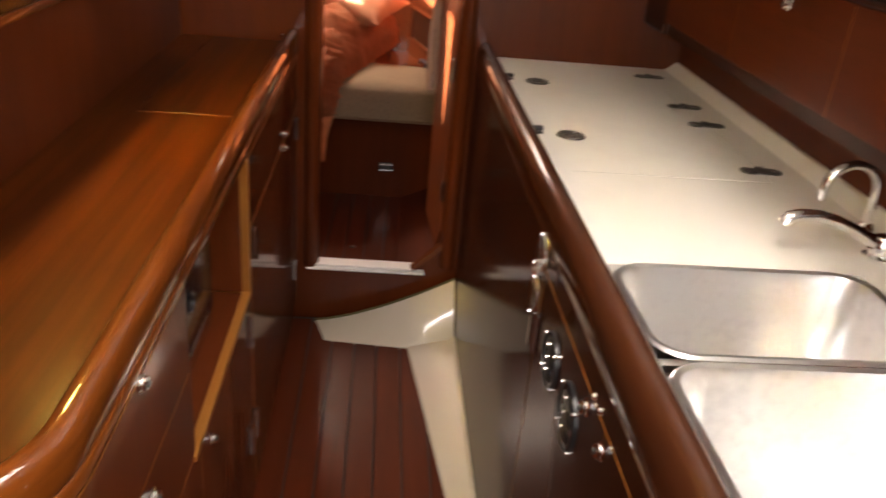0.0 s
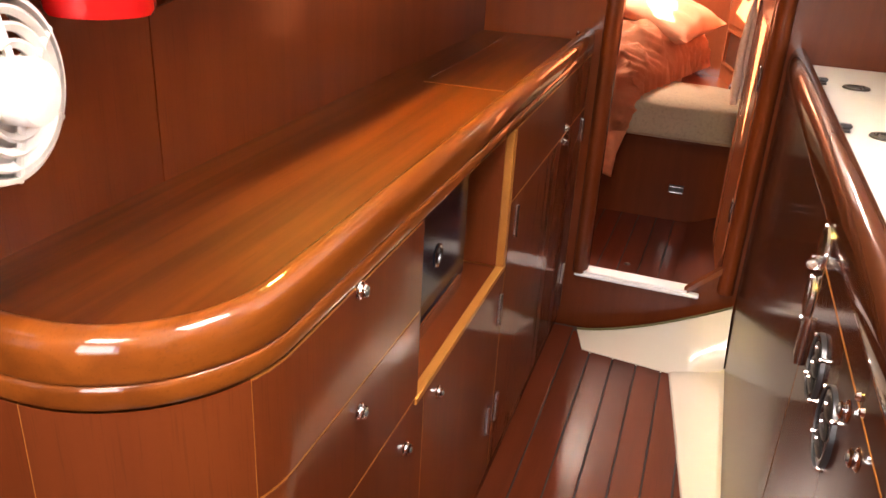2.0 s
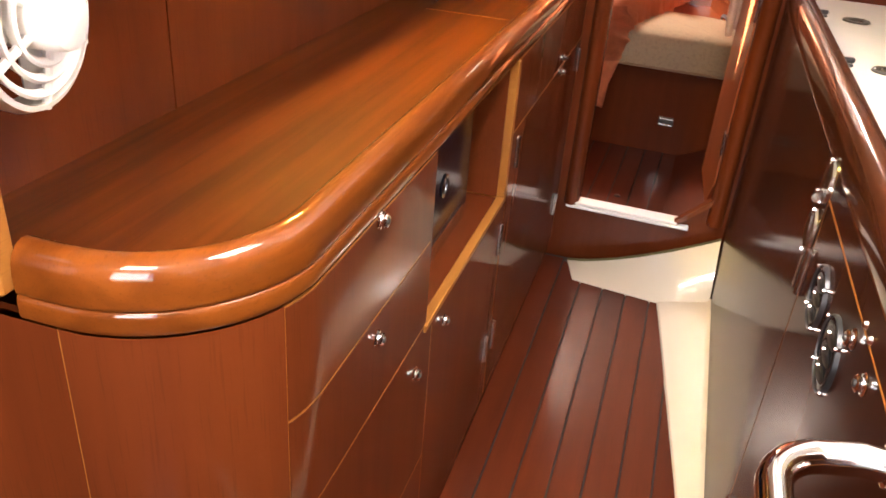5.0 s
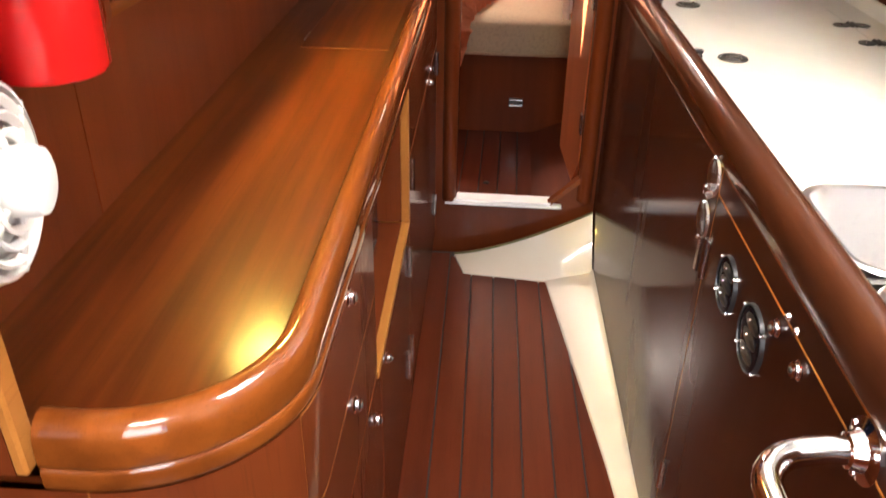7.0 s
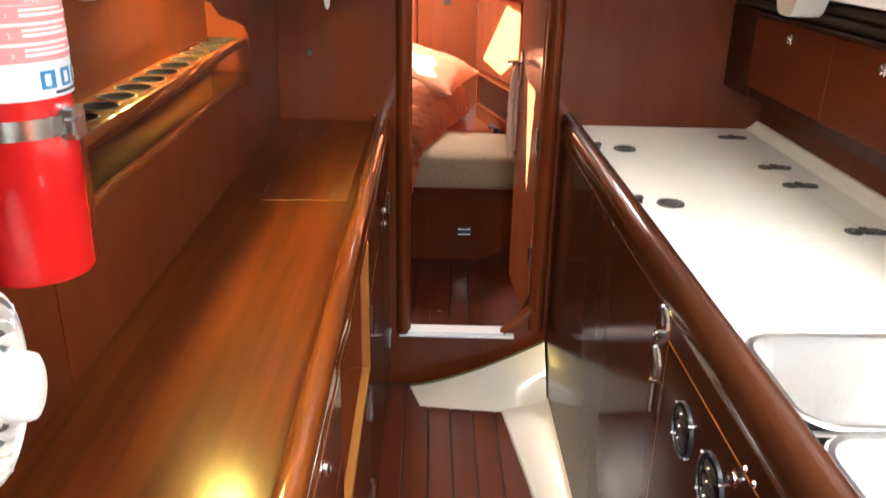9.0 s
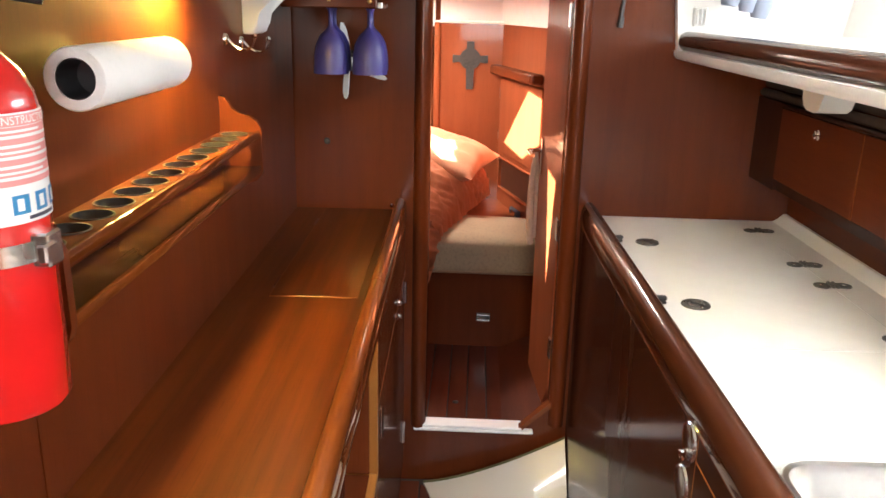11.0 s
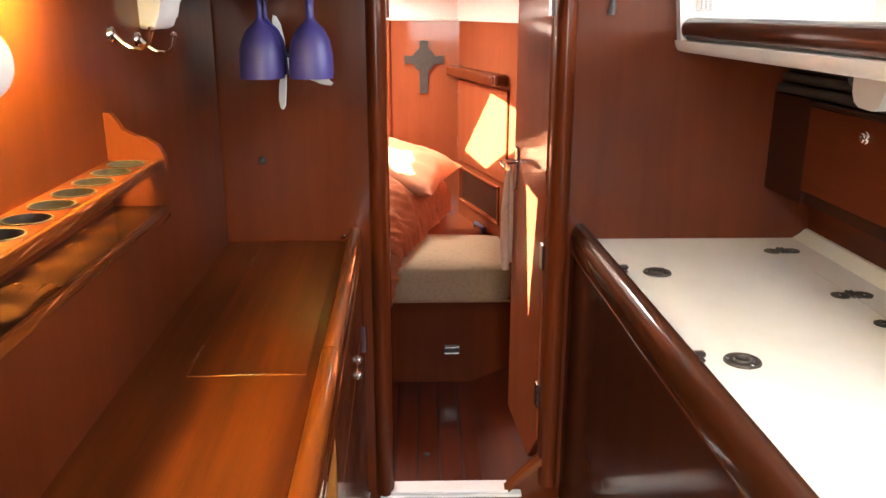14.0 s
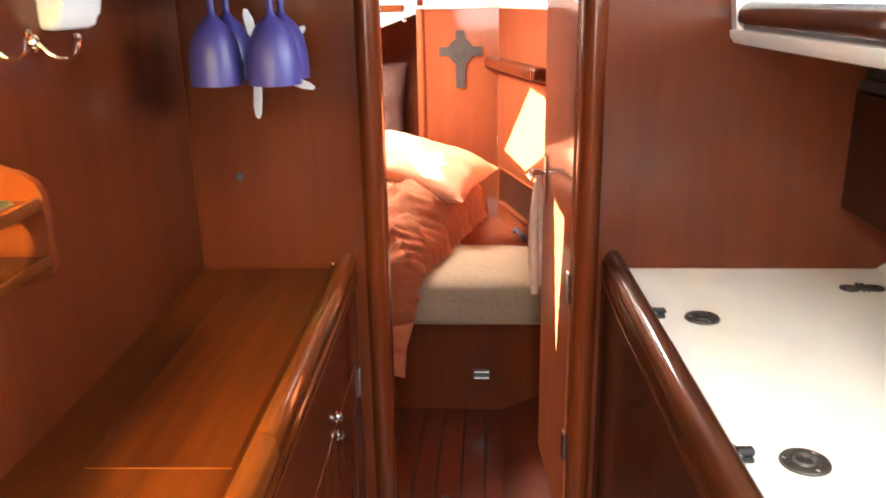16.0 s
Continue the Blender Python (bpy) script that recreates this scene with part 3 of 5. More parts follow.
RR = [(-0.041, 0.912), (-0.041, 0.942), (-0.038, 0.952), (-0.031, 0.9595), (-0.023, 0.9615), (-0.015, 0.9595), (-0.008, 0.953), (-0.003, 0.944), (0.0005, 0.934), (0.0018, 0.920), (0.0018, 0.892), (0.0005, 0.8895), (-0.03, 0.8895)]
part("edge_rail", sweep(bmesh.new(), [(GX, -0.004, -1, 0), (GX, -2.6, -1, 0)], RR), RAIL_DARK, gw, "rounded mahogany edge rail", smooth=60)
LINE = mat("lid_joint_grey", (0.55, 0.54, 0.50), 0.6)
part("lid_joint", boxed(0.385, 0.782, -0.9860, -0.9840, 0.9195, 0.9206), LINE, gw)
part("lid_joint", boxed(0.781, 0.783, -0.984, -0.30, 0.9195, 0.9206), LINE, gw)


def lift_ring(x, y, r=0.031):
    g = thing("lift_ring", "round dark pewter flush lift ring in the worktop lid", "lift ring", (x, y, 0.92), group="worktop lid fittings")
    part("plate", lathed([(0, 0.001), (r * 0.55, 0.001), (r * 0.62, 0.004), (r * 0.95, 0.004), (r, 0.0015), (r, 0.0)], at((x, y, 0.9202)), 28), PEWTER, g)
    part("ring", lathed([(r * 0.30, 0.003), (r * 0.40, 0.006), (r * 0.50, 0.003), (r * 0.40, 0.001), (r * 0.30, 0.003)], at((x, y, 0.9205)), 24), PEWTER, g)
    for a in (45, 165, 285):
        part("screw", lathed([(0, 0.0055), (0.003, 0.005), (0.0035, 0.003)], at((x + r * 0.78 * math.cos(radians(a)), y + r * 0.78 * math.sin(radians(a)), 0.9205)), 10), STEEL, g)


def strap_hinge(x, y):
    g = thing("lid_hinge", "dark pewter flush lid hinge with round leaves", "hinge", (x, y, 0.92), group="worktop lid fittings")
    for s in (-1, 1):
        part("leaf", prism(bmesh.new(), [(x + s * 0.024 + 0.019 * math.cos(radians(a)), y + 0.019 * math.sin(radians(a))) for a in range(0, 360, 20)], at((0, 0, 0.9203)), 0.0025), PEWTER, g)
        part("screw", lathed([(0, 0.004), (0.004, 0.0035), (0.0045, 0.002)], at((x + s * 0.026, y, 0.921)), 10), STEEL, g)
    bm = bmesh.new()
    tube(bm, [(x - 0.004, y - 0.017, 0.9235), (x - 0.004, y + 0.017, 0.9235)], 0.004, 8)
    tube(bm, [(x + 0.006, y - 0.017, 0.923), (x + 0.006, y + 0.017, 0.923)], 0.004, 8)
    part("knuckle", bm, PEWTER, g)


lift_ring(0.431, -0.292)
lift_ring(0.428, -0.762)
for y in (-0.143, -0.458, -0.614, -0.927):
    strap_hinge(0.784, y)


def toggle(x, y):
    g = thing("toggle_catch", "small black toggle catch against the galley rail", "catch", (x, y, 0.92), group="worktop lid fittings")
    part("base", boxed(x - 0.012, x + 0.014, y - 0.012, y + 0.012, 0.9202, 0.926, 0.002), BLACK, g)
    part("lever", boxed(x - 0.008, x + 0.016, y - 0.007, y + 0.007, 0.926, 0.936, 0.003), BLACK, g)
    bm = bmesh.new()
    tube(bm, [(x - 0.006, y - 0.012, 0.931), (x - 0.006, y + 0.012, 0.931)], 0.003, 8)
    part("pin", bm, STEEL, g)


toggle(0.352, -0.280)
toggle(0.352, -0.752)


def basin(bm, x0, x1, y0, y1, z0, z1, r, t=0.004):
    """A rounded open bowl with a flat rim."""
    def loop(k, z, rr):
        pts = []
        for cx, cy, a0 in ((x1 - k - rr, y1 - k - rr, 0), (x0 + k + rr, y1 - k - rr, 90), (x0 + k + rr, y0 + k + rr, 180), (x1 - k - rr, y0 + k + rr, 270)):
            for i in range(7):
                a = radians(a0 + 15 * i)
                pts.append(bm.verts.new((cx + rr * math.cos(a), cy + rr * math.sin(a), z)))
        return pts
    rings = [loop(-0.012, z1 + 0.001, r + 0.012), loop(-0.008, z1 + 0.005, r + 0.008), loop(0, z1 + 0.003, r), loop(0.004, z1 - 0.01, r), loop(0.012, z0 + 0.03, r), loop(0.03, z0 + 0.006, r), loop(0.06, z0, r * 0.6)]
    for a, b in zip(rings, rings[1:]):
        for i in range(len(a)):
            k = (i + 1) % len(a)
            bm.faces.new((a[i], a[k], b[k], b[i]))
    bm.faces.new(rings[-1])
    return bm


sink = thing("double_sink", "brushed stainless steel double sink set in the worktop", "sink", (0.55, -1.7, 0.75))
part("basin", basin(bmesh.new(), SX0 + 0.010, SX1 - 0.010, SYM + 0.014, SY1 - 0.010, 0.76, 0.92, 0.045), SATIN, sink)
part("basin", basin(bmesh.new(), SX0 + 0.010, SX1 - 0.010, SY0 + 0.010, SYM - 0.014, 0.74, 0.92, 0.045), SATIN, sink)
part("divider", boxed(SX0, SX1, SYM - 0.006, SYM + 0.006, 0.905, 0.9215, 0.003), STEEL, sink)
for y in (-1.51, -1.84):
    part("drain", lathed([(0, 0.002), (0.02, 0.001), (0.03, 0.004), (0.036, 0.002), (0.036, 0)], at((0.56, y, 0.763 if y > -1.6 else 0.743)), 24), CHROME, sink)

fa = thing("mixer_tap", "low curved chrome mixer tap behind the sink", "tap", (0.835, -1.33, 0.92))
part("base", lathed([(0, 0), (0.024, 0), (0.025, 0.005), (0.019, 0.010), (0.018, 0.030), (0.014, 0.038), (0, 0.040)], at((0.812, -1.312, 0.9202)), 20), CHROME, fa)
part("spout", tube(bmesh.new(), [(0.812, -1.312, 0.940), (0.790, -1.306, 0.950), (0.764, -1.30, 0.962), (0.735, -1.30, 0.974), (0.700, -1.30, 0.982), (0.672, -1.30, 0.981), (0.656, -1.30, 0.976), (0.650, -1.30, 0.966)], [0.014, 0.012, 0.0105, 0.010, 0.010, 0.011, 0.012, 0.012], 14), CHROME, fa)
part("lever", tube(bmesh.new(), [(0.815, -1.32, 0.955), (0.825, -1.345, 0.972), (0.84, -1.385, 0.978)], [0.009, 0.007, 0.008], 10), CHROME, fa)
ft = thing("pump_tap", "slim chrome swan-neck pump tap on the worktop", "tap", (0.866, -1.2, 0.92))
part("base", lathed([(0, 0), (0.016, 0), (0.016, 0.006), (0.010, 0.014), (0, 0.016)], at((0.8505, -1.2, 0.9202)), 16), CHROME, ft)
part("neck", tube(bmesh.new(), [(0.8505, -1.2, 0.93), (0.8505, -1.2, 0.985)] + arc_pts((0.8045, -1.2, 0.990), (1, 0, 0), (0, 0, 1), 0.046, 0, 175, 14) + [(0.758, -1.2, 0.972)], 0.0078, 12), CHROME, ft)

gc = thing("galley_cabinet", "dark glossy mahogany galley front below the white worktop", "cabinet", (0.6, -1.3, 0))
part("carcass", boxed(GX + 0.0004, 0.90, -2.6, -0.004, 0.03, 0.70), RAW, gc)
part("carcass_top", boxed(GX + 0.0004, 0.34, -2.6, -0.004, 0.70, 0.887), RAW, gc)


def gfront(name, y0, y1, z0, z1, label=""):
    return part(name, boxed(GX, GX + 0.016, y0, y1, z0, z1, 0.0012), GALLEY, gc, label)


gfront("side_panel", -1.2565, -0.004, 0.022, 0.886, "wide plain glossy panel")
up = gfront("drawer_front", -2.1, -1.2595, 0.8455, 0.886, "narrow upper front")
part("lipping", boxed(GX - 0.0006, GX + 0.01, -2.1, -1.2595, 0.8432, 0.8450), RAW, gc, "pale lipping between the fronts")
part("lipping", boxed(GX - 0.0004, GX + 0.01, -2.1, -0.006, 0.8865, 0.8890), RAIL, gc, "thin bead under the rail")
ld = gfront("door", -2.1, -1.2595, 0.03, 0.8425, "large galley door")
knob(ld, GX, -1.590, 0.819, 0.0098, TO_NX)
knob(ld, GX, -1.672, 0.817, 0.0098, TO_NX)
for y in (-1.612, -1.642):
    part("screw", lathed([(0, 0.005), (0.004, 0.004), (0.0055, 0.0)], at((GX, y, 0.8515)) @ TO_NX, 10), CHROME, up)
hinge(ld, GX, -1.270, 0.205, 0.270, -1)
hinge(ld, GX, -1.262, 0.690, 0.762, -1)


def oval_latch(y, z, lever):
    g = thing("flush_latch", "round satin steel latch plate on the galley front", "latch", (GX, y, z), group="galley front fittings")
    m = at((GX, y, z)) @ TO_NX
    part("plate", lathed([(0, 0.0032), (0.026, 0.0032), (0.029, 0.0048), (0.032, 0.004), (0.034, 0.0)], m, 32), STEEL, g)
    for s in (-1, 1):
        part("screw", lathed([(0, 0.0085), (0.003, 0.0075), (0.0035, 0.004)], at((GX, y, z + s * 0.0335)) @ TO_NX, 8), CHROME, g)
    if lever:
        part("hub", lathed([(0, 0.016), (0.008, 0.015), (0.009, 0.004)], at((GX, y - 0.004, z - 0.020)) @ TO_NX, 14), CHROME, g)
        part("lever", tube(bmesh.new(), [(GX - 0.006, y - 0.004, z - 0.018), (GX - 0.018, y - 0.03, z - 0.012), (GX - 0.02, y - 0.052, z - 0.008)], [0.006, 0.005, 0.007], 10), CHROME, g)
    else:
        part("strike", boxed(GX - 0.004, GX, y - 0.018, y - 0.004, z - 0.094, z - 0.036, 0.001), STEEL, g, "narrow steel strike plate")


oval_latch(-1.222, 0.858, True)
oval_latch(-1.208, 0.772, False)


def dial(y, z, r):
    g = thing("round_vent", "round black vent with a thin metal rim and bright studs", "vent", (GX, y, z), group="galley front fittings")
    m = at((GX, y, z)) @ TO_NX
    part("dish", lathed([(0, 0.0035), (r * 0.5, 0.0035), (r * 0.9, 0.0045), (r * 0.95, 0.004)], m, 32), GLASSY, g)
    part("rim", lathed([(r * 0.94, 0.003), (r * 0.96, 0.0065), (r * 0.99, 0.0055), (r, 0.0), (r * 0.94, 0.003)], m, 36), BLACK, g, "thin dark metal rim")
    for a in (40, 140, 220, 320):
        part("stud", lathed([(0, 0.009), (0.0025, 0.008), (0.0032, 0.005), (0.0032, 0.0)], at((GX, y + r * math.cos(radians(a)), z + r * math.sin(radians(a)))) @ TO_NX, 10), CHROME, g)
    for k in (-1, 0, 1):
        part("louvre", lathed([(0, 0.0068), (r * 0.30, 0.006), (r * 0.36, 0.0040)], at((GX, y, z + k * r * 0.48)) @ TO_NX @ Matrix.Diagonal((0.62, 1.5, 1.0, 1.0)), 20), BLACK, g)
        part("stud", lathed([(0, 0.010), (0.0020, 0.009), (0.0026, 0.006)], at((GX, y + r * 0.10, z + k * r * 0.48 + 0.004)) @ TO_NX, 10), CHROME, g)


dial(-1.388, 0.755, 0.046)
dial(-1.522, 0.752, 0.050)

gb = thing("grab_bar", "polished steel grab bar guarding the stove", "grab bar", (GX, -1.9, 0.85))
pts = [Vector((GX + 0.0, -1.845, 0.857)), Vector((GX - 0.038, -1.845, 0.857))] + arc_pts((GX - 0.052, -1.90, 0.852), (0, 1, 0), (-1, 0, 0), 0.055, 15, 90, 8) + [Vector((GX - 0.107, -2.05, 0.852)), Vector((GX - 0.107, -2.32, 0.852))] + [Vector((GX - 0.09, -2.37, 0.855)), Vector((GX, -2.38, 0.857))]
part("bar", tube(bmesh.new(), pts, 0.0145, 16), CHROME, gb, smooth=60)
fl_ = part("flange", lathed([(0, 0.0), (0.034, 0.0), (0.034, 0.004), (0.022, 0.008), (0.018, 0.02), (0.0145, 0.022)], at((GX, -1.845, 0.857)) @ TO_NX, 24), CHROME, gb)
for a in (30, 150, 270):
    part("screw", lathed([(0, 0.009), (0.004, 0.008), (0.005, 0.004)], at((GX, -1.845 + 0.028 * math.cos(radians(a)), 0.857 + 0.028 * math.sin(radians(a)))) @ TO_NX, 10), CHROME, fl_)

# overhead lockers outboard of the worktop
hl = thing("wall_lockers", "dark mahogany hull lockers with chrome knobs above the worktop", "lockers", (0.85, -1.0, 1.05))
LX = 0.776
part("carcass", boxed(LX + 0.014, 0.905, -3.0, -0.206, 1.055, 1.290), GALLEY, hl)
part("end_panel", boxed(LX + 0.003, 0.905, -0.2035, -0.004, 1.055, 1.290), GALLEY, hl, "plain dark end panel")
seams = [-0.004, -0.205, -0.655, -1.105, -1.555, -2.3]
for a, b in zip(seams[1:], seams[2:]):
    d = part("door", boxed(LX, LX + 0.018, b + 0.0016, a - 0.0016, 1.086, 1.276, 0.0015), WOOD_Y, hl, "flush locker door")
    if -1.2 < b < -0.3:
        knob(d, LX, (-0.437 if b > -0.7 else -0.879), 1.241, 0.0095, TO_NX)
part("joint", boxed(LX + 0.0015, LX + 0.01, -2.3, -0.208, 1.088, 1.274), RAW, hl)
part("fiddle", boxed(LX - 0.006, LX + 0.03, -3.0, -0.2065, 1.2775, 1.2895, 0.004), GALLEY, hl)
bl = thing("rolled_blind", "dark rolled blind along the top of the lockers", "blind", (0.80, -1.0, 1.29))
for k in range(3):
    bm = tube(bmesh.new(), [(0.792 + 0.012 * k, -0.012, 1.3025 + 0.024 * k), (0.790 + 0.012 * k, -1.3, 1.3028 + 0.024 * k), (0.792 + 0.012 * k, -2.6, 1.3025 + 0.024 * k)], [0.0115, 0.0120, 0.0115], 12)
    part("fold", bm, BLIND, bl)

# moulded window surround with its mahogany handrail
ws = thing("window_surround", "white moulded coachroof surround under the portlight", "surround", (0.6, -1.0, 1.38), kind="structure")
prof = [(0.522, 1.412), (0.524, 1.398), (0.532, 1.388), (0.548, 1.384), (0.60, 1.387), (1.0, 1.398), (1.0, 1.420), (0.62, 1.415)]
part("sill", prism(bmesh.new(), prof, at((0, -0.003, 0)) @ TO_NY, 3.0), LINER, ws, smooth=50)
we = thing("window_end", "white moulded end of the coachroof surround against the bulkhead", "surround", (0.55, 0, 1.40), FLAT, kind="structure")
part("end_panel", prism(bmesh.new(), [(0.530, 1.420), (1.06, 1.420), (1.06, DECK), (0.478, DECK)], at((0, -0.001, 0)) @ TO_NY, 0.012), LINER, we)
part("end_edge", prism(bmesh.new(), [(0.527, 1.408), (0.534, 1.395), (0.548, 1.3885), (0.556, 1.396), (0.549, 1.42), (0.492, DECK), (0.470, DECK)], at((0, -0.001, 0)) @ TO_NY, 0.030), LINER, we)
part("back_slope", prism(bmesh.new(), [(0.64, 1.416), (0.98, 1.46), (1.0, 1.58), (1.0, 1.416)], at((0, -0.022, 0)) @ TO_NY, 2.9), LINER, ws)
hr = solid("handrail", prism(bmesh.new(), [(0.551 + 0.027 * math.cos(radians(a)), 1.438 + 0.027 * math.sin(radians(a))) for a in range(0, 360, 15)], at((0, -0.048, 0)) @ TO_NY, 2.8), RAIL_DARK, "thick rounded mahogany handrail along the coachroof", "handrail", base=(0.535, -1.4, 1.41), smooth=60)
part("end_cap", lathed([(0.027, 0.0), (0.0262, 0.006), (0.022, 0.010), (0.012, 0.0125), (0, 0.013)], at((0.551, -0.0478, 1.438)) @ pose(0, 0, 0, -90, 0, 0), 24), RAIL_DARK, hr, smooth=60)
vb = thing("vent_box", "small white louvred vent beside the portlight", "vent", (0.575, -0.045, 1.49))
part("body", boxed(0.562, 0.600, -0.040, -0.0265, 1.478, 1.530, 0.003), PLASTIC, vb)
for k in range(3):
    part("louvre", boxed(0.566 + 0.011 * k, 0.574 + 0.011 * k, -0.049, -0.0395, 1.483, 1.525, 0.003), PLASTIC, vb)
cl = thing("tea_towel", "grey striped cloth hanging beside the portlight", "cloth", (0.70, -0.16, 1.55))
bm = bmesh.new()
for i, (x, r, zb) in enumerate(((0.62, 0.030, 1.535), (0.665, 0.026, 1.520), (0.70, 0.030, 1.505))):
    tube(bm, [(x + 0.02, -0.14, 1.70), (x + 0.01, -0.15, 1.62), (x, -0.16, zb + 0.03), (x - 0.004, -0.16, zb)], [0.012, r * 0.8, r, r * 0.7], 12)
part("folds", bm, GREY, cl, smooth=60)
rp = thing("reading_lamp", "white swivelling lamp with a black knob under the sill", "lamp", (0.74, -0.52, 1.36))
part("body", prism(bmesh.new(), [(-0.49, 1.389), (-0.493, 1.336), (-0.503, 1.319), (-0.52, 1.310), (-0.565, 1.308), (-0.585, 1.318), (-0.60, 1.345), (-0.625, 1.389)], at((0.702, 0, 0)) @ Matrix(((0, 0, 1, 0), (1, 0, 0, 0), (0, 1, 0, 0), (0, 0, 0, 1))), 0.072), PLASTIC, rp, smooth=50)
part("knob", lathed([(0, 0.0), (0.012, 0.0), (0.014, 0.03), (0.008, 0.04), (0, 0.04)], at((0.722, -0.4925, 1.356)) @ pose(0, 0, 0, -90, 0, 0), 14), BLACK, rp)

# ornament on the bulkhead
pm = thing("palm_ornament", "dark metal palm tree ornament fixed to the bulkhead", "ornament", (0.367, 0, 1.47), FLAT)
part("trunk", tube(bmesh.new(), [(0.364, -0.006, 1.470), (0.367, -0.006, 1.496), (0.366, -0.006, 1.503), (0.371, -0.006, 1.555), (0.376, -0.006, 1.602)], [0.009, 0.008, 0.0055, 0.005, 0.005], 8), PEWTER, pm)
for a, ln in ((-22, 0.050), (4, 0.060), (30, 0.056), (62, 0.040), (118, 0.040), (150, 0.056), (176, 0.060), (202, 0.050)):
    bm = bmesh.new()
    c = Vector((0.376, -0.004, 1.602))
    ux, uz = math.cos(radians(a)), math.sin(radians(a))
    l = []
    for i in range(9):
        u = i / 8
        q = c + Vector((ux * ln * u, 0, uz * ln * u - 0.026 * u * u))
        w = 0.013 * math.sin(math.pi * min(1, u * 0.95 + 0.05)) * (1.0 if i % 2 else 0.55)
        l.append((q + Vector((-uz * w, 0, ux * w)), q - Vector((-uz * w, 0, ux * w))))
    o = [p for p, _ in l] + [p for _, p in l[::-1]]
    prism(bm, [(p.x, p.z) for p in o], at((0, -0.003, 0)) @ TO_NY, 0.003)
    bmesh.ops.triangulate(bm, faces=[f for f in bm.faces if len(f.verts) > 4])
    part("frond", bm, PEWTER, pm, smooth=0)

# ---------------------------------------------------------------- above the sideboard
# jar rack with a pierced shelf
rk = thing("jar_rack", "long mahogany jar rack with a row of round holes", "rack", (-0.53, -1.2, 1.19))
RX0, RX1, PITCH, R0 = -0.570, -0.497, 0.0645, 0.0245
ys = [-0.785 - PITCH * k for k in range(13)]
RY1, RY0 = -0.752, ys[-1] - PITCH / 2


def pierced(z0, z1, r):
    bm = bmesh.new()
    cx = (RX0 + RX1) / 2
    for y in ys:
        inner, outer = [], []
        hx, hy = (RX1 - RX0) / 2, PITCH / 2
        for i in range(24):
            e, u = i // 6, (i % 6) / 6 * 2 - 1
            px, py = ((hx, u * hy), (-u * hx, hy), (-hx, -u * hy), (u * hx, -hy))[e]
            d = math.hypot(px, py)
            inner.append((cx + r * px / d, y + r * py / d))
            outer.append((cx + px, y + py))
        loops = [[bm.verts.new((x, yy, z)) for x, yy in pts] for pts, z in ((outer, z1), (inner, z1), (inner, z0), (outer, z0))]
        for a, b in zip(loops, loops[1:]):
            for i in range(24):
                k = (i + 1) % 24
                bm.faces.new((a[i], a[k], b[k], b[i]))
    bmesh.ops.remove_doubles(bm, verts=bm.verts, dist=1e-5)
    return bm


part("shelf", pierced(1.250, 1.264, R0), WOOD_Y, rk, "pierced top shelf", smooth=0)
for y in ys:
    part("hole_rim", lathed([(R0 - 0.0005, -0.010), (R0 - 0.0005, 0.0015), (R0 + 0.002, 0.0015), (R0 + 0.002, 0.0002)], at(((RX0 + RX1) / 2, y, 1.264)), 24), PEWTER, rk, "dark bushing in a jar hole")
part("end_block", boxed(RX0, RX1, ys[0] + PITCH / 2, RY1, 1.250, 1.264), WOOD_Y, rk)
part("front_rail", boxed(RX1, RX1 + 0.008, RY0, RY1, 1.2515, 1.268, 0.003, 2), RAIL, rk)
# darker wood here paints in the shade beneath the pierced shelf
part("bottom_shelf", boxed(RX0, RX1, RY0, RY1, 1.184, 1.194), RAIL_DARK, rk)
part("lower_rail", boxed(RX1, RX1 + 0.008, RY0, RY1, 1.182, 1.197, 0.003, 2), RAIL, rk)
brk = [(-0.570, 1.335), (-0.560, 1.333), (-0.552, 1.322), (-0.545, 1.309), (-0.530, 1.301), (-0.512, 1.296), (-0.496, 1.286), (-0.487, 1.270), (-0.486, 1.19), (-0.490, 1.176), (-0.500, 1.164), (-0.518, 1.157), (-0.570, 1.155)]
for y in (RY1 + 0.014, RY0):
    part("bracket", prism(bmesh.new(), brk, at((0, y, 0)) @ TO_NY, 0.014), WOOD_V, rk, "ogee-shaped end bracket")

pt = thing("paper_towel", "white paper towel roll on a wall holder", "paper towel", (-0.49, -1.35, 1.40))
m = at((-0.492, -1.525, 1.436)) @ pose(0, 0, 0, -90, 0, 0)
part("roll", lathed([(0.022, 0.0), (0.0325, 0.0), (0.034, 0.002), (0.034, 0.276), (0.0325, 0.278), (0.022, 0.278), (0.022, 0.0)], m, 40), PAPER, pt, smooth=40)
part("core", lathed([(0.0, 0.05), (0.0218, 0.05), (0.0218, 0.002), (0.0205, 0.002), (0.0205, 0.05)], m, 24), BLACK, pt, "dark cardboard core")
part("bracket", boxed(-0.572, -0.486, -1.242, -1.230, 1.425, 1.447, 0.003), WOOD_V, pt, "wooden wall bracket")
part("dowel", tube(bmesh.new(), [(-0.492, -1.235, 1.436), (-0.492, -1.46, 1.436)], 0.010, 12), WOOD_Y, pt)

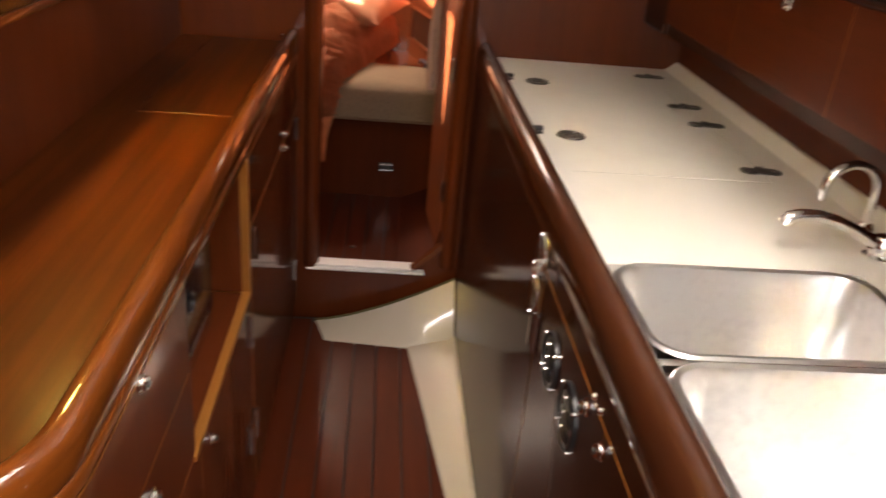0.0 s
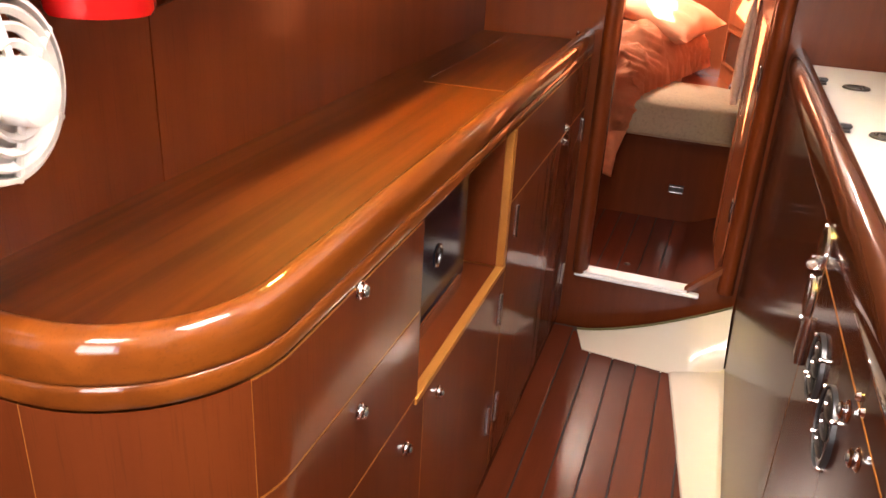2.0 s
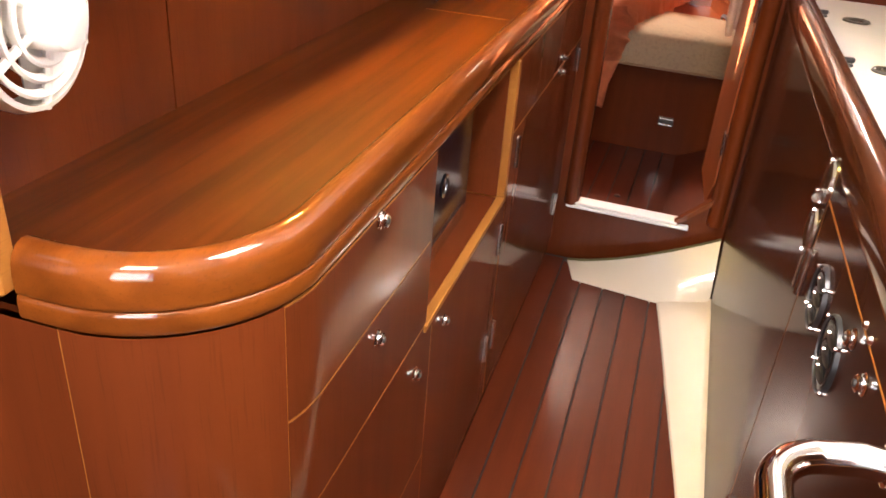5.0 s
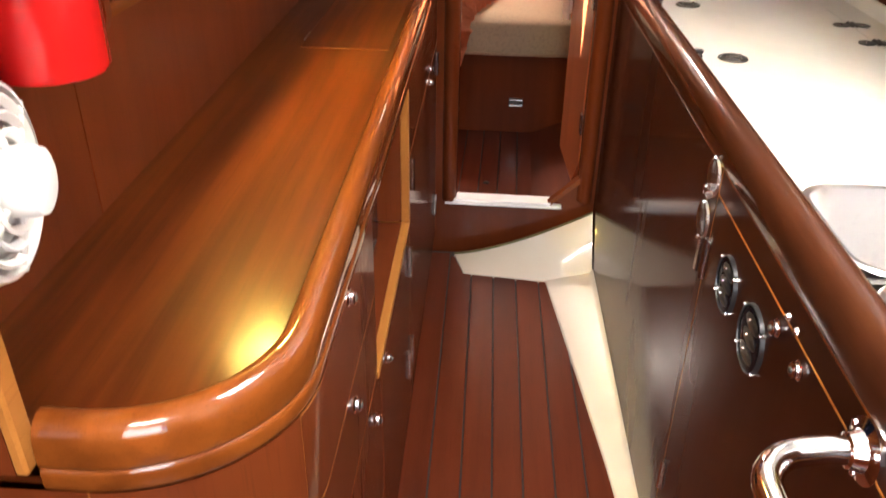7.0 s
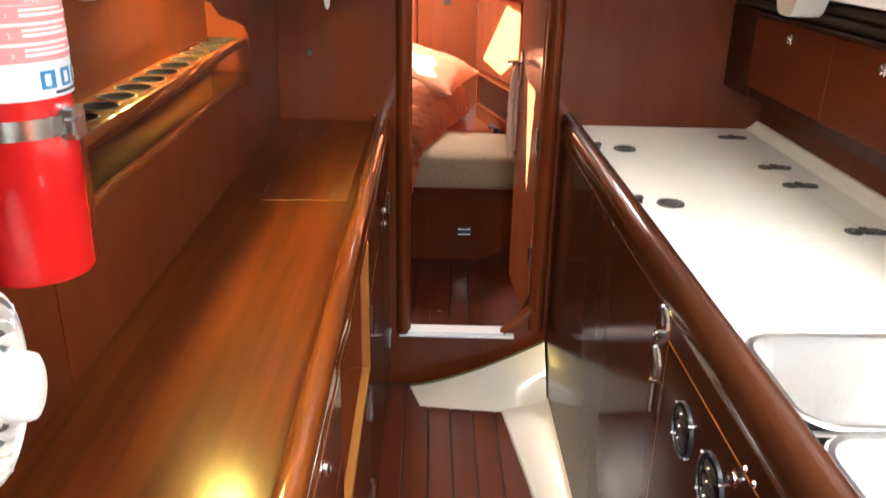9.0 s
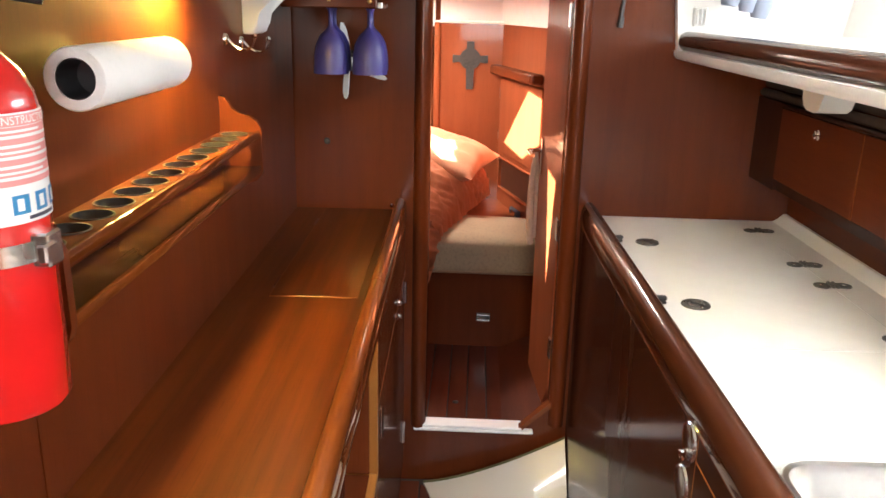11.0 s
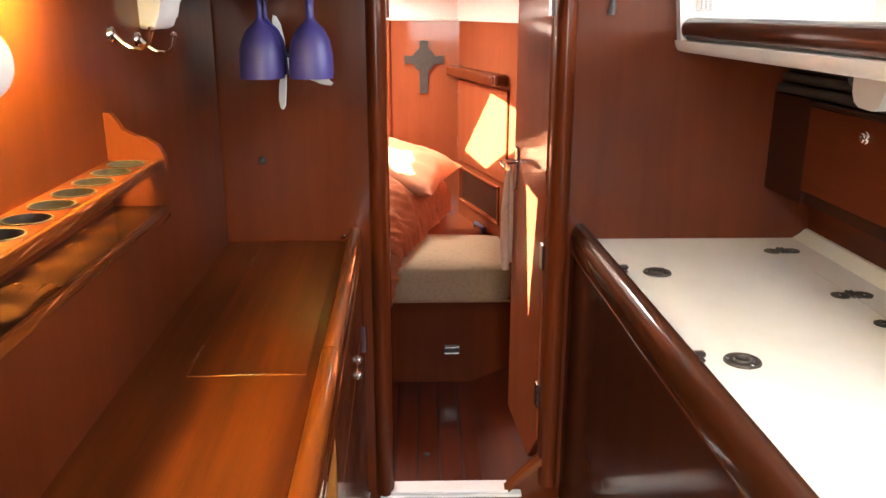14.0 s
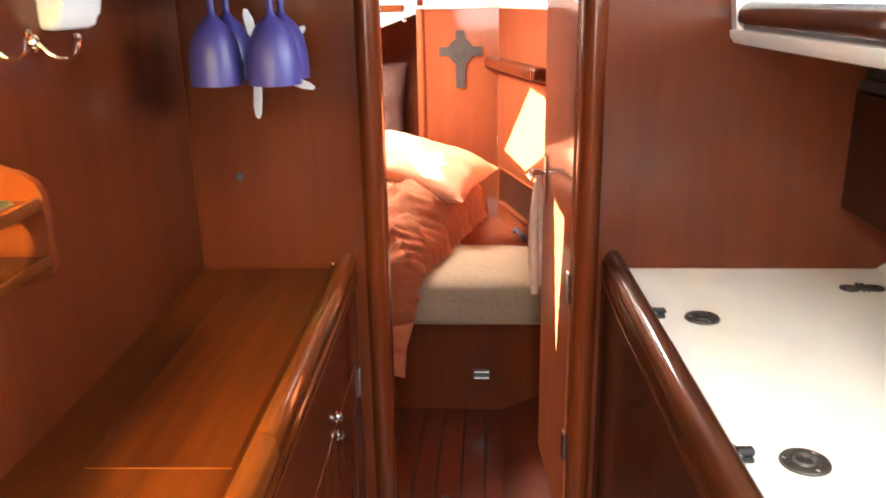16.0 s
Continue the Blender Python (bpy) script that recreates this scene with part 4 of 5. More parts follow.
# fire extinguisher
EX, EY, ER = -0.496, -1.7145, 0.0545
ex = thing("fire_extinguisher", "red fire extinguisher strapped to the panelling", "extinguisher", (EX, EY, 1.158), ALONG @ at((0, 0, 0.005)))
cyl = at((EX, EY, 0))
part("cylinder", lathed([(0, 1.161), (ER - 0.010, 1.159), (ER - 0.003, 1.161), (ER, 1.167), (ER, 1.425), (ER - 0.002, 1.437), (ER - 0.010, 1.455), (ER - 0.024, 1.470), (0.022, 1.477), (0.017, 1.480), (0.017, 1.486), (0, 1.486)], cyl, 48), RED, ex, smooth=40)


def wrap(a0, a1, z0, z1, r):
    """A patch on the cylinder between two angles."""
    bm = bmesh.new()
    k = max(2, int(abs(a1 - a0) / 6))
    cols = []
    for i in range(k + 1):
        a = radians(a0 + (a1 - a0) * i / k)
        cols.append([bm.verts.new((EX + rr * math.cos(a), EY + rr * math.sin(a), z)) for rr, z in ((r, z0), (r, z1), (r - 0.0003, z1), (r - 0.0003, z0))])
    for a, b in zip(cols, cols[1:]):
        for j in range(4):
            bm.faces.new((a[j], b[j], b[(j + 1) % 4], a[(j + 1) % 4]))
    return bm


lb = part("label", wrap(-165, 32, 1.334, 1.424, ER + 0.0008), LABEL, ex, "white instruction label")
for k in range(3):
    part("panel", wrap(-74, 30, 1.366 + 0.0165 * k, 1.380 + 0.0165 * k, ER + 0.0013), PINK, lb)
    part("text_bar", wrap(-44, 20, 1.371 + 0.0165 * k, 1.3735 + 0.0165 * k, ER + 0.0018), LABEL, lb)
    part("text_bar", wrap(-44, 4, 1.3755 + 0.0165 * k, 1.3775 + 0.0165 * k, ER + 0.0018), LABEL, lb)
part("heading_panel", wrap(-74, 30, 1.4135, 1.4225, ER + 0.0013), PINK, lb)
for a in (-26, -3, 20):
    part("pictogram", wrap(a - 8, a + 8, 1.342, 1.358, ER + 0.0013), BLUE, lb)
    part("figure", wrap(a - 4, a + 2, 1.345, 1.355, ER + 0.0018), LABEL, lb)
part("maker_mark", wrap(-20, 16, 1.3365, 1.3395, ER + 0.0013), INK, lb)


def lettering(text, size, a0, z, parent, material):
    """Letters bent round the cylinder, starting at an angle."""
    cu = bpy.data.curves.new("lettering", "FONT")
    cu.body, cu.size = text, size
    tmp = bpy.data.objects.new("lettering", cu)
    scene.collection.objects.link(tmp)
    bpy.context.view_layer.update()
    src = tmp.evaluated_get(bpy.context.evaluated_depsgraph_get()).to_mesh()
    bm = bmesh.new()
    bm.from_mesh(src)
    bpy.data.objects.remove(tmp)
    r = ER + 0.0019
    for v in bm.verts:
        a = radians(a0) + v.co.x / r
        v.co = Vector((EX + r * math.cos(a), EY + r * math.sin(a), z + v.co.y))
    return part("lettering", bm, material, parent, smooth=0)


lettering("INSTRUCTIONS", 0.0095, -38, 1.4150, lb, LABEL)
for k in range(3):
    lettering(str(3 - k) + ".", 0.006, -56, 1.3705 + 0.0165 * k, lb, LABEL)
valve = part("valve", lathed([(0, 1.486), (0.013, 1.486), (0.013, 1.50), (0.016, 1.503), (0.016, 1.52), (0, 1.522)], cyl, 16), CHROME, ex, "metal valve head")
part("gauge", lathed([(0, 0.0), (0.016, 0.0), (0.016, 0.010), (0.013, 0.012), (0, 0.012)], at((EX + 0.006, EY - 0.014, 1.506)) @ pose(0, 0, 0, 90, 0, 25), 20), CHROME, valve, "round pressure gauge")
part("lever", tube(bmesh.new(), [(EX, EY, 1.518), (EX + 0.03, EY + 0.012, 1.520), (EX + 0.062, EY + 0.026, 1.512)], [0.010, 0.009, 0.006], 10), BLACK, valve, "black squeeze lever")
st = part("strap", wrap(-180, 180, 1.300, 1.318, ER + 0.0022), STEEL, ex, "steel fixing strap")
a = radians(-8)
part("buckle", boxed(EX + ER - 0.006, EX + ER + 0.011, EY - 0.020, EY + 0.004, 1.294, 1.324, 0.002), STEEL, st)
part("buckle_tongue", boxed(EX + ER + 0.004, EX + ER + 0.0135, EY - 0.030, EY - 0.010, 1.300, 1.317, 0.002), STEEL, st)
bkt = part("backplate", boxed(-0.5705, EX - ER + 0.004, EY - 0.022, EY + 0.022, 1.17, 1.46, 0.004), BLACK, ex, "black wall bracket")
part("foot", boxed(-0.5705, -0.515, EY + 0.030, EY + 0.055, 1.185, 1.30, 0.008), BLACK, bkt)

# caged cabin fan
FCX, FCY, FCZ, FR = -0.479, -1.864, 1.119, 0.084
fan = thing("cage_fan", "white plastic caged fan fixed below the extinguisher", "fan", (-0.56, FCY, 1.10))
fm = at((FCX, FCY, FCZ)) @ pose(0, 0, 0, 0, 0, 9) @ TO_PX
part("rim", lathed([(FR - 0.004, -0.030), (FR, -0.026), (FR + 0.002, -0.006), (FR - 0.001, 0.004), (FR - 0.006, 0.006), (FR - 0.006, -0.028), (FR - 0.004, -0.030)], fm, 48), PLASTIC, fan)
for k, r in enumerate((0.070, 0.056, 0.042)):
    part("grille_ring", lathed([(r - 0.006, 0.002 + 0.004 * k), (r, 0.008 + 0.004 * k), (r + 0.0025, 0.006 + 0.004 * k), (r - 0.003, -0.006 + 0.004 * k), (r - 0.006, 0.002 + 0.004 * k)], fm, 40), PLASTIC, fan, "slanted grille louvre")
for k in range(6):
    part("spoke", tube(bmesh.new(), [fm @ Vector((0.025 * math.cos(radians(60 * k)), 0.025 * math.sin(radians(60 * k)), 0.012)), fm @ Vector((FR * math.cos(radians(60 * k)), FR * math.sin(radians(60 * k)), 0.0))], 0.0045, 8), PLASTIC, fan)
part("hub", lathed([(0, -0.012), (0.030, -0.012), (0.030, 0.030), (0.028, 0.036), (0.024, 0.038), (0, 0.038)], fm, 28), PLASTIC, fan)
for k in range(4):
    bm = bmesh.new()
    a = radians(90 * k + 20)
    q = [(0.028, -0.014), (0.074, -0.026), (0.078, 0.006), (0.028, 0.010)]
    prism(bm, q, fm @ at((0, 0, -0.012)) @ Matrix.Rotation(a, 4, "Z") @ pose(0, 0, 0, 22, 0, 0), 0.002)
    part("blade", bm, PLASTIC, fan)
part("motor", lathed([(0, -0.06), (0.024, -0.06), (0.030, -0.05), (0.030, -0.014), (0, -0.014)], fm, 24), PLASTIC, fan)
part("arm", tube(bmesh.new(), [(FCX - 0.05, FCY, FCZ), (-0.525, FCY, FCZ - 0.01), (-0.569, FCY, FCZ - 0.01)], [0.012, 0.012, 0.016], 12), PLASTIC, fan)
part("wall_plate", lathed([(0, 0), (0.034, 0), (0.034, 0.008), (0.026, 0.014), (0, 0.014)], at((-0.5695, FCY, FCZ - 0.01)) @ TO_PX, 24), PLASTIC, fan)

# deck beam knee and coat hooks
knee = [(-0.572, DECK), (-0.574, 1.60), (-0.570, 1.475), (-0.566, 1.456), (-0.556, 1.448), (-0.540, 1.447), (-0.530, 1.452), (-0.524, 1.468), (-0.518, 1.493), (-0.508, 1.518), (-0.488, 1.538), (-0.455, 1.552), (-0.39, 1.562), (-0.288, 1.572), (-0.143, 1.594), (-0.08, 1.62), (0.05, 1.70), (0.2, DECK)]
kb = bmesh.new()
prism(kb, knee, at((0, -0.435, 0)) @ TO_NY, 0.115)
bmesh.ops.bevel(kb, geom=[e for e in kb.edges if abs(e.verts[0].co.y - e.verts[1].co.y) < 1e-4], offset=0.010, segments=3, profile=0.5, affect="EDGES")
solid("deck_beam", kb, LINER, "white moulded deck beam knee tapering down the panelling", kind="structure", frame_m=FLAT, smooth=50)
deck = [(-0.59, DECK), (-0.59, 1.650), (-0.40, 1.640), (-0.17, 1.612), (-0.14, 1.625), (-0.12, DECK)]
# extra overhang, out of view, added to block hatch light along the worktop
solid("side_deck_edge", prism(bmesh.new(), [(-0.1195, DECK), (-0.1395, 1.626), (-0.13, 1.614), (-0.03, 1.624), (-0.01, 1.64), (0.0, DECK)], at((0, -0.60, 0)) @ TO_NY, 1.37), LINER, "unseen white overhang added to the side deck to shade the worktop", kind="structure")
solid("side_deck", prism(bmesh.new(), deck, at((0, 0.0, 0)) @ TO_NY, 1.97), LINER, "white underside of the side deck", kind="structure")


def coat_hook(y, z):
    g = thing("coat_hook", "small chrome coat hook under the deck beam", "hook", (-0.57, y, z), group="coat hooks")
    part("rose", lathed([(0, 0), (0.013, 0), (0.012, 0.004), (0.007, 0.007), (0, 0.008)], at((-0.5698, y, z)) @ TO_PX, 16), CHROME, g)
    pts = [Vector((-0.564, y, z)), Vector((-0.553, y + 0.001, z - 0.012)), Vector((-0.540, y + 0.002, z - 0.020)), Vector((-0.525, y + 0.002, z - 0.021)), Vector((-0.513, y + 0.001, z - 0.012)), Vector((-0.508, y, z + 0.004))]
    part("prong", tube(bmesh.new(), pts, [0.0036, 0.0032, 0.003, 0.0028, 0.0028, 0.003], 10), CHROME, g)
    part("tip", lathed([(0, 0.011), (0.004, 0.009), (0.0055, 0.005), (0.004, 0.001), (0, 0)], at((-0.508, y, z + 0.002)), 12), CHROME, g)


coat_hook(-0.685, 1.443)
coat_hook(-0.560, 1.432)

# warm strip lamp under the side deck
wl_ = thing("strip_lamp", "lit warm strip lamp under the side deck", "lamp", (-0.47, -1.13, 1.57))
part("housing", boxed(-0.569, -0.500, -1.28, -0.965, 1.572, 1.66, 0.008), PLASTIC, wl_)
# added strip that blocks the diffuser's light towards the side deck
part("valance", boxed(-0.5115, -0.5005, -1.28, -0.984, 1.556, 1.5715, 0.002), PLASTIC, wl_)
part("lip", boxed(-0.569, -0.500, -0.983, -0.965, 1.553, 1.5715, 0.003), PLASTIC, wl_)
part("diffuser", boxed(-0.566, -0.512, -1.095, -0.985, 1.560, 1.5715, 0.005), WARM, wl_, "glowing warm diffuser")

# stemware rack with hanging goblets
sr = thing("stemware_rack", "mahogany board rack holding goblets below the deck", "rack", (-0.36, -0.3, 1.507), FLAT)
part("front_board", boxed(-0.52, -0.283, -0.345, -0.330, 1.507, 1.572, 0.003), WOOD_X, sr)
for x in (-0.46, -0.355, -0.2905):
    part("runner", boxed(x - 0.008, x + 0.008, -0.330, -0.10, 1.507, 1.520, 0.002), WOOD_Y, sr)
part("top_board", boxed(-0.52, -0.283, -0.345, -0.10, 1.5725, 1.584, 0.002), WOOD_Y, sr)
part("hanger", boxed(-0.44, -0.36, -0.30, -0.14, 1.584, 1.72), WOOD_V, sr)
part("clip", boxed(-0.283, -0.272, -0.335, -0.305, 1.508, 1.522, 0.002), PLASTIC, sr)
BRASS = mat("brass", (0.5, 0.3, 0.1), 0.3, metal=1.0)
for x, z in ((-0.300, 1.524), (-0.400, 1.528)):
    part("screw", lathed([(0, 0.003), (0.005, 0.002), (0.006, 0.0)], at((x, -0.345, z)) @ TO_NY, 12), BRASS, sr)
GOB = [(0.0, 0.168), (0.030, 0.168), (0.031, 0.165), (0.010, 0.160), (0.0065, 0.150), (0.0065, 0.118), (0.012, 0.110), (0.030, 0.094), (0.042, 0.072), (0.0475, 0.045), (0.049, 0.012), (0.0485, 0.0), (0.0465, 0.0), (0.046, 0.045), (0.040, 0.071), (0.028, 0.091), (0.0, 0.104)]
for x, y in ((-0.407, -0.285), (-0.308, -0.285), (-0.417, -0.175), (-0.318, -0.175)):
    solid("goblet", lathed([(r * 0.91, h) for r, h in GOB], at((x, y, 1.346)), 40), PURPLE, "purple plastic goblet hanging upside down from the rack", "goblet", base=(x, y, 1.352), frame_m=FLAT, group="hanging goblets", smooth=45)

# bare-bladed fan on the bulkhead
bf = thing("bulkhead_fan", "white bare-bladed fan on the bulkhead behind the goblets", "fan", (-0.398, 0, 1.36), FLAT)
part("mount", lathed([(0, 0), (0.030, 0), (0.030, 0.006), (0.022, 0.012), (0.020, 0.045), (0, 0.046)], at((-0.398, -0.0005, 1.36)) @ TO_NY, 20), BLACK, bf)
part("hub", lathed([(0, 0.046), (0.015, 0.046), (0.015, 0.062), (0.010, 0.070), (0, 0.072)], at((-0.398, 0, 1.36)) @ TO_NY, 18), PLASTIC, bf)
for ang, reach in ((100, 1.03), (37, 1.13), (337, 1.10), (264, 0.98)):
    a = radians(ang)
    bm = bmesh.new()
    q = [(0.008, -0.005), (0.05, -0.011), (0.085, -0.010), (0.104, -0.004), (0.107, 0.003), (0.095, 0.008), (0.05, 0.007), (0.008, 0.005)]
    prism(bm, [(u * reach, v) for u, v in q], at((-0.398, -0.056, 1.36)) @ TO_NY @ Matrix.Rotation(a, 4, "Z") @ pose(0, 0, 0, 18, 0, 0), 0.003)
    part("blade", bm, PLASTIC, bf)
solid("bulkhead_stud", lathed([(0, 0.004), (0.004, 0.004), (0.0055, 0.006), (0.009, 0.004), (0.010, 0.0)], at((-0.475, -0.0005, 1.124)) @ TO_NY, 20), PEWTER, "small round steel fitting on the bulkhead", "fitting", base=(-0.475, 0, 1.124), frame_m=FLAT)

# ---------------------------------------------------------------- aft cabin
CZ = 0.08
CH = 1.62
cf = solid("floor_cabin", boxed(-1.1, 0.8, 0.031, 1.2, -0.1, CZ - 0.005), CAULK, "mahogany plank sole of the cabin", kind="structure", frame_m=FLAT)
cs = [-0.47, -0.397, -0.324, -0.25, -0.1765, -0.1035, -0.0305, 0.0425, 0.1155, 0.1885, 0.2615, 0.3345]
for x0, x1 in zip(cs, cs[1:]):
    part("plank", boxed(x0 + 0.0022, x1 - 0.0022, 0.032, 0.94, CZ - 0.02, CZ, 0.0012, 1), SOLE, cf)
solid("sole_fitting", lathed([(0, 0.004), (0.008, 0.004), (0.011, 0.002), (0.012, 0)], at((-0.074, 0.37, CZ + 0.0002)), 16), PEWTER, "small dark round fitting in the cabin sole", "fitting", base=(-0.074, 0.37, CZ), frame_m=FLAT)
part("side_board", prism(bmesh.new(), [(0.098, CZ + 0.0005), (0.118, CZ + 0.008), (0.36, 0.195), (0.36, CZ + 0.0005)], at((0, 0.904, 0)) @ TO_NY, 0.80), SOLE, cf, "board rising to the hull side")
# bulkhead with rounded edge, white above
bm = boxed(-0.245, 0.14, 1.97, 2.0, 0.0, 1.432)
wa = solid("wall_aft", bm, CABIN, "warm red-brown mahogany aft bulkhead", kind="structure", frame_m=FLAT)
part("edge_post", tube(bmesh.new(), [(-0.247, 1.972, 0.0), (-0.247, 1.972, 1.435)], 0.018, 14), CABIN, wa, smooth=60)
part("top_trim", boxed(-0.262, 0.14, 1.955, 2.0, 1.4325, 1.446, 0.005), LINER, wa)
solid("wall_recess", boxed(-1.1, -0.22, 2.35, 2.38, 0.0, CH), WOOD_V, "dark recess behind the berth", kind="structure", frame_m=FLAT)
solid("wall_recess_side", boxed(-0.262, -0.235, 2.0, 2.35, 0.0, CH), WOOD_V, "recess side panel", kind="structure", frame_m=FLAT)
solid("recess_deckhead", prism(bmesh.new(), [(-1.1, 1.12), (-0.498, 1.333), (-0.311, 1.400), (-0.2625, 1.418), (-0.2625, CH), (-1.1, CH)], at((0, 2.349, 0)) @ TO_NY, 0.36), LINER, "white sloping deck underside over the berth recess", kind="structure", frame_m=FLAT)
solid("trim", boxed(-1.05, -0.315, 1.972, 1.988, 1.424, 1.452, 0.004), RAILX, "dark mahogany batten on the white deck underside", kind="structure", frame_m=FLAT)
rh = thing("recess_hook", "small white plastic hook under the recess deckhead", "hook", (-0.325, 1.98, 1.40), FLAT)
part("base", lathed([(0, 0), (0.010, 0), (0.010, 0.005), (0, 0.006)], at((-0.325, 1.9885, 1.41)) @ TO_NY, 14), PLASTIC, rh)
part("prong", tube(bmesh.new(), [(-0.325, 1.984, 1.41), (-0.325, 1.975, 1.392), (-0.318, 1.968, 1.382), (-0.308, 1.964, 1.388)], 0.004, 8), PLASTIC, rh)
solid("wall_cabin_left", boxed(-1.14, -1.1, 0.03, 2.38, -0.1, CH), CABIN, "cabin side panelling", kind="structure", frame_m=FLAT)
solid("wall_cabin_right", boxed(0.62, 0.66, 0.03, 2.1, -0.1, CH), CABIN, "cabin side panelling", kind="structure", frame_m=FLAT)
bm = bmesh.new()
box(bm, -0.235, 0.14, 2.0, 2.03, 1.446, CH)
box(bm, 0.14, 0.7, 2.03, 2.06, 0.0, CH)
solid("wall_aft_upper", bm, LINER, "white moulded upper cabin side", kind="structure", frame_m=FLAT)
# cabin deckhead: hatch over the berth and two made-up openings, shaped for sun patches
bm = bmesh.new()
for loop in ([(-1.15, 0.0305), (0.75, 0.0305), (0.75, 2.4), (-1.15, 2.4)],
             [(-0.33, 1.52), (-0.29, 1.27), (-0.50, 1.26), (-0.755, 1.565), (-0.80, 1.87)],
             # added opening that lets sun onto the pillow
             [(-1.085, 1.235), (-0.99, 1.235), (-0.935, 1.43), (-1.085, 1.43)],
             # added slot that throws the sun stripe on the door
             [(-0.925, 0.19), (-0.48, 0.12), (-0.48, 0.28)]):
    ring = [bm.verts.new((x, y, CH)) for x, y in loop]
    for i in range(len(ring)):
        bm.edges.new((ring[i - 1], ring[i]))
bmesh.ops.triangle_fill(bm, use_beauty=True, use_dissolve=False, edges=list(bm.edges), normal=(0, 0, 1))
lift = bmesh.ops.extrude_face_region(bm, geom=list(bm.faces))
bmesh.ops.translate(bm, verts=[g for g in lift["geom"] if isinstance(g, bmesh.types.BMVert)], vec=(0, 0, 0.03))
solid("ceiling_cabin", bm, LINER, "white cabin deckhead with openings shaped to throw the sun patches", kind="structure", frame_m=FLAT)

# slanting hull side with shelf rail, locker door and cubby
SA, SB = Vector((0.082, 2.02, 0)), Vector((0.52, 0.50, 0))
sd = (SB - SA).normalized()
SL = Matrix(((sd.x, sd.y, 0, SA.x), (sd.y, -sd.x, 0, SA.y), (0, 0, 1, 0), (0, 0, 0, 1)))   # x along the wall, y into the wall negative
LEN = (SB - SA).length
slant = thing("hull_locker", "slanting mahogany hull side with a locker door and framed panel", "locker", (0, 0, 0), SL)
CU0, CU1, CUZ0, CUZ1 = 0.09, 0.60, 0.585, 0.735
bm = bmesh.new()
box(bm, 0, LEN, 0.0, 0.03, 0.0, CUZ0)
box(bm, 0, LEN, 0.0, 0.03, CUZ1, 1.20)
box(bm, 0, CU0, 0.0, 0.03, CUZ0, CUZ1)
box(bm, CU1, LEN, 0.0, 0.03, CUZ0, CUZ1)
for v in bm.verts:
    v.co.y = -v.co.y
# the free side faces the cabin
part("side_panel", bm, CABIN, slant)
part("upper_panel", boxed(0, LEN, -0.03, 0.0, 1.2, 1.432), CABIN, slant)
part("white_panel", boxed(0, LEN, -0.03, 0.0, 1.4325, CH), LINER, slant, "white moulded upper side")
part("shelf_rail", boxed(-0.02, 0.69, 0.0005, 0.060, 1.178, 1.228, 0.014, 3), WOOD_Y, slant, "rounded mahogany shelf rail")
part("rail_joint", boxed(0.655, 0.668, 0.056, 0.062, 1.183, 1.223, 0.002), CHROME, slant)
part("inset_panel", boxed(CU0 + 0.0005, CU1 - 0.0005, -0.020, -0.008, CUZ0 + 0.0005, CUZ1 - 0.0005), SMOKED, slant, "dark smoked panel in a wooden frame")
dd = part("door", boxed(0.075, 0.70, 0.0005, 0.012, 0.775, 1.165, 0.003), CABIN, slant, "flat mahogany locker door")
for z in (0.86, 1.08):
    part("hinge", boxed(0.066, 0.078, 0.001, 0.016, z - 0.025, z + 0.025, 0.002), STEEL, dd)
for a in (boxed(CU0 - 0.012, CU1 + 0.012, 0.0005, 0.010, CUZ1, CUZ1 + 0.014, 0.003), boxed(CU0 - 0.012, CU1 + 0.012, 0.0005, 0.010, CUZ0 - 0.014, CUZ0, 0.003), boxed(CU0 - 0.012, CU0, 0.0005, 0.010, CUZ0 + 0.0005, CUZ1 - 0.0005, 0.003), boxed(CU1, CU1 + 0.012, 0.0005, 0.010, CUZ0 + 0.0005, CUZ1 - 0.0005, 0.003)):
    part("panel_frame", a, CABIN, slant)
ph = thing("handset", "small blue-grey handset clipped to the hull side", "handset", (0.40, 0.0, 0.50), SL)
part("body", boxed(0.34, 0.46, 0.001, 0.022, 0.495, 0.530, 0.006), mat("blue_grey_plastic", (0.10, 0.11, 0.16), 0.35), ph)
part("keypad", boxed(0.38, 0.44, 0.022, 0.026, 0.503, 0.522, 0.002), CHROME, ph)
part("button", boxed(0.35, 0.37, 0.022, 0.027, 0.505, 0.520, 0.002), BLACK, ph)

# celtic cross
cx = thing("wall_cross", "dark metal ringed cross on the aft bulkhead", "cross", (-0.076, 1.97, 1.09), FLAT)
X0, Z0 = -0.073, 1.253
crs = []
for sx, sz in ((-0.019, 1.095), (0.019, 1.095), (0.021, 1.215), (0.04, 1.232), (0.058, 1.236), (0.093, 1.232), (0.093, 1.274), (0.058, 1.270), (0.04, 1.274), (0.021, 1.29), (0.019, 1.342), (-0.019, 1.342), (-0.021, 1.29), (-0.04, 1.274), (-0.058, 1.270), (-0.093, 1.274), (-0.093, 1.232), (-0.058, 1.236), (-0.04, 1.232), (-0.021, 1.215)):
    crs.append((X0 + sx, sz))
bm = prism(bmesh.new(), crs, at((0, 1.9695, 0)) @ TO_NY, 0.008)
part("cross", bm, PEWTER, cx)
part("ring", lathed([(0.040, 0.0), (0.055, 0.0), (0.055, 0.010), (0.040, 0.010), (0.040, 0.0)], at((X0, 1.9695, Z0)) @ TO_NY, 28), PEWTER, cx)

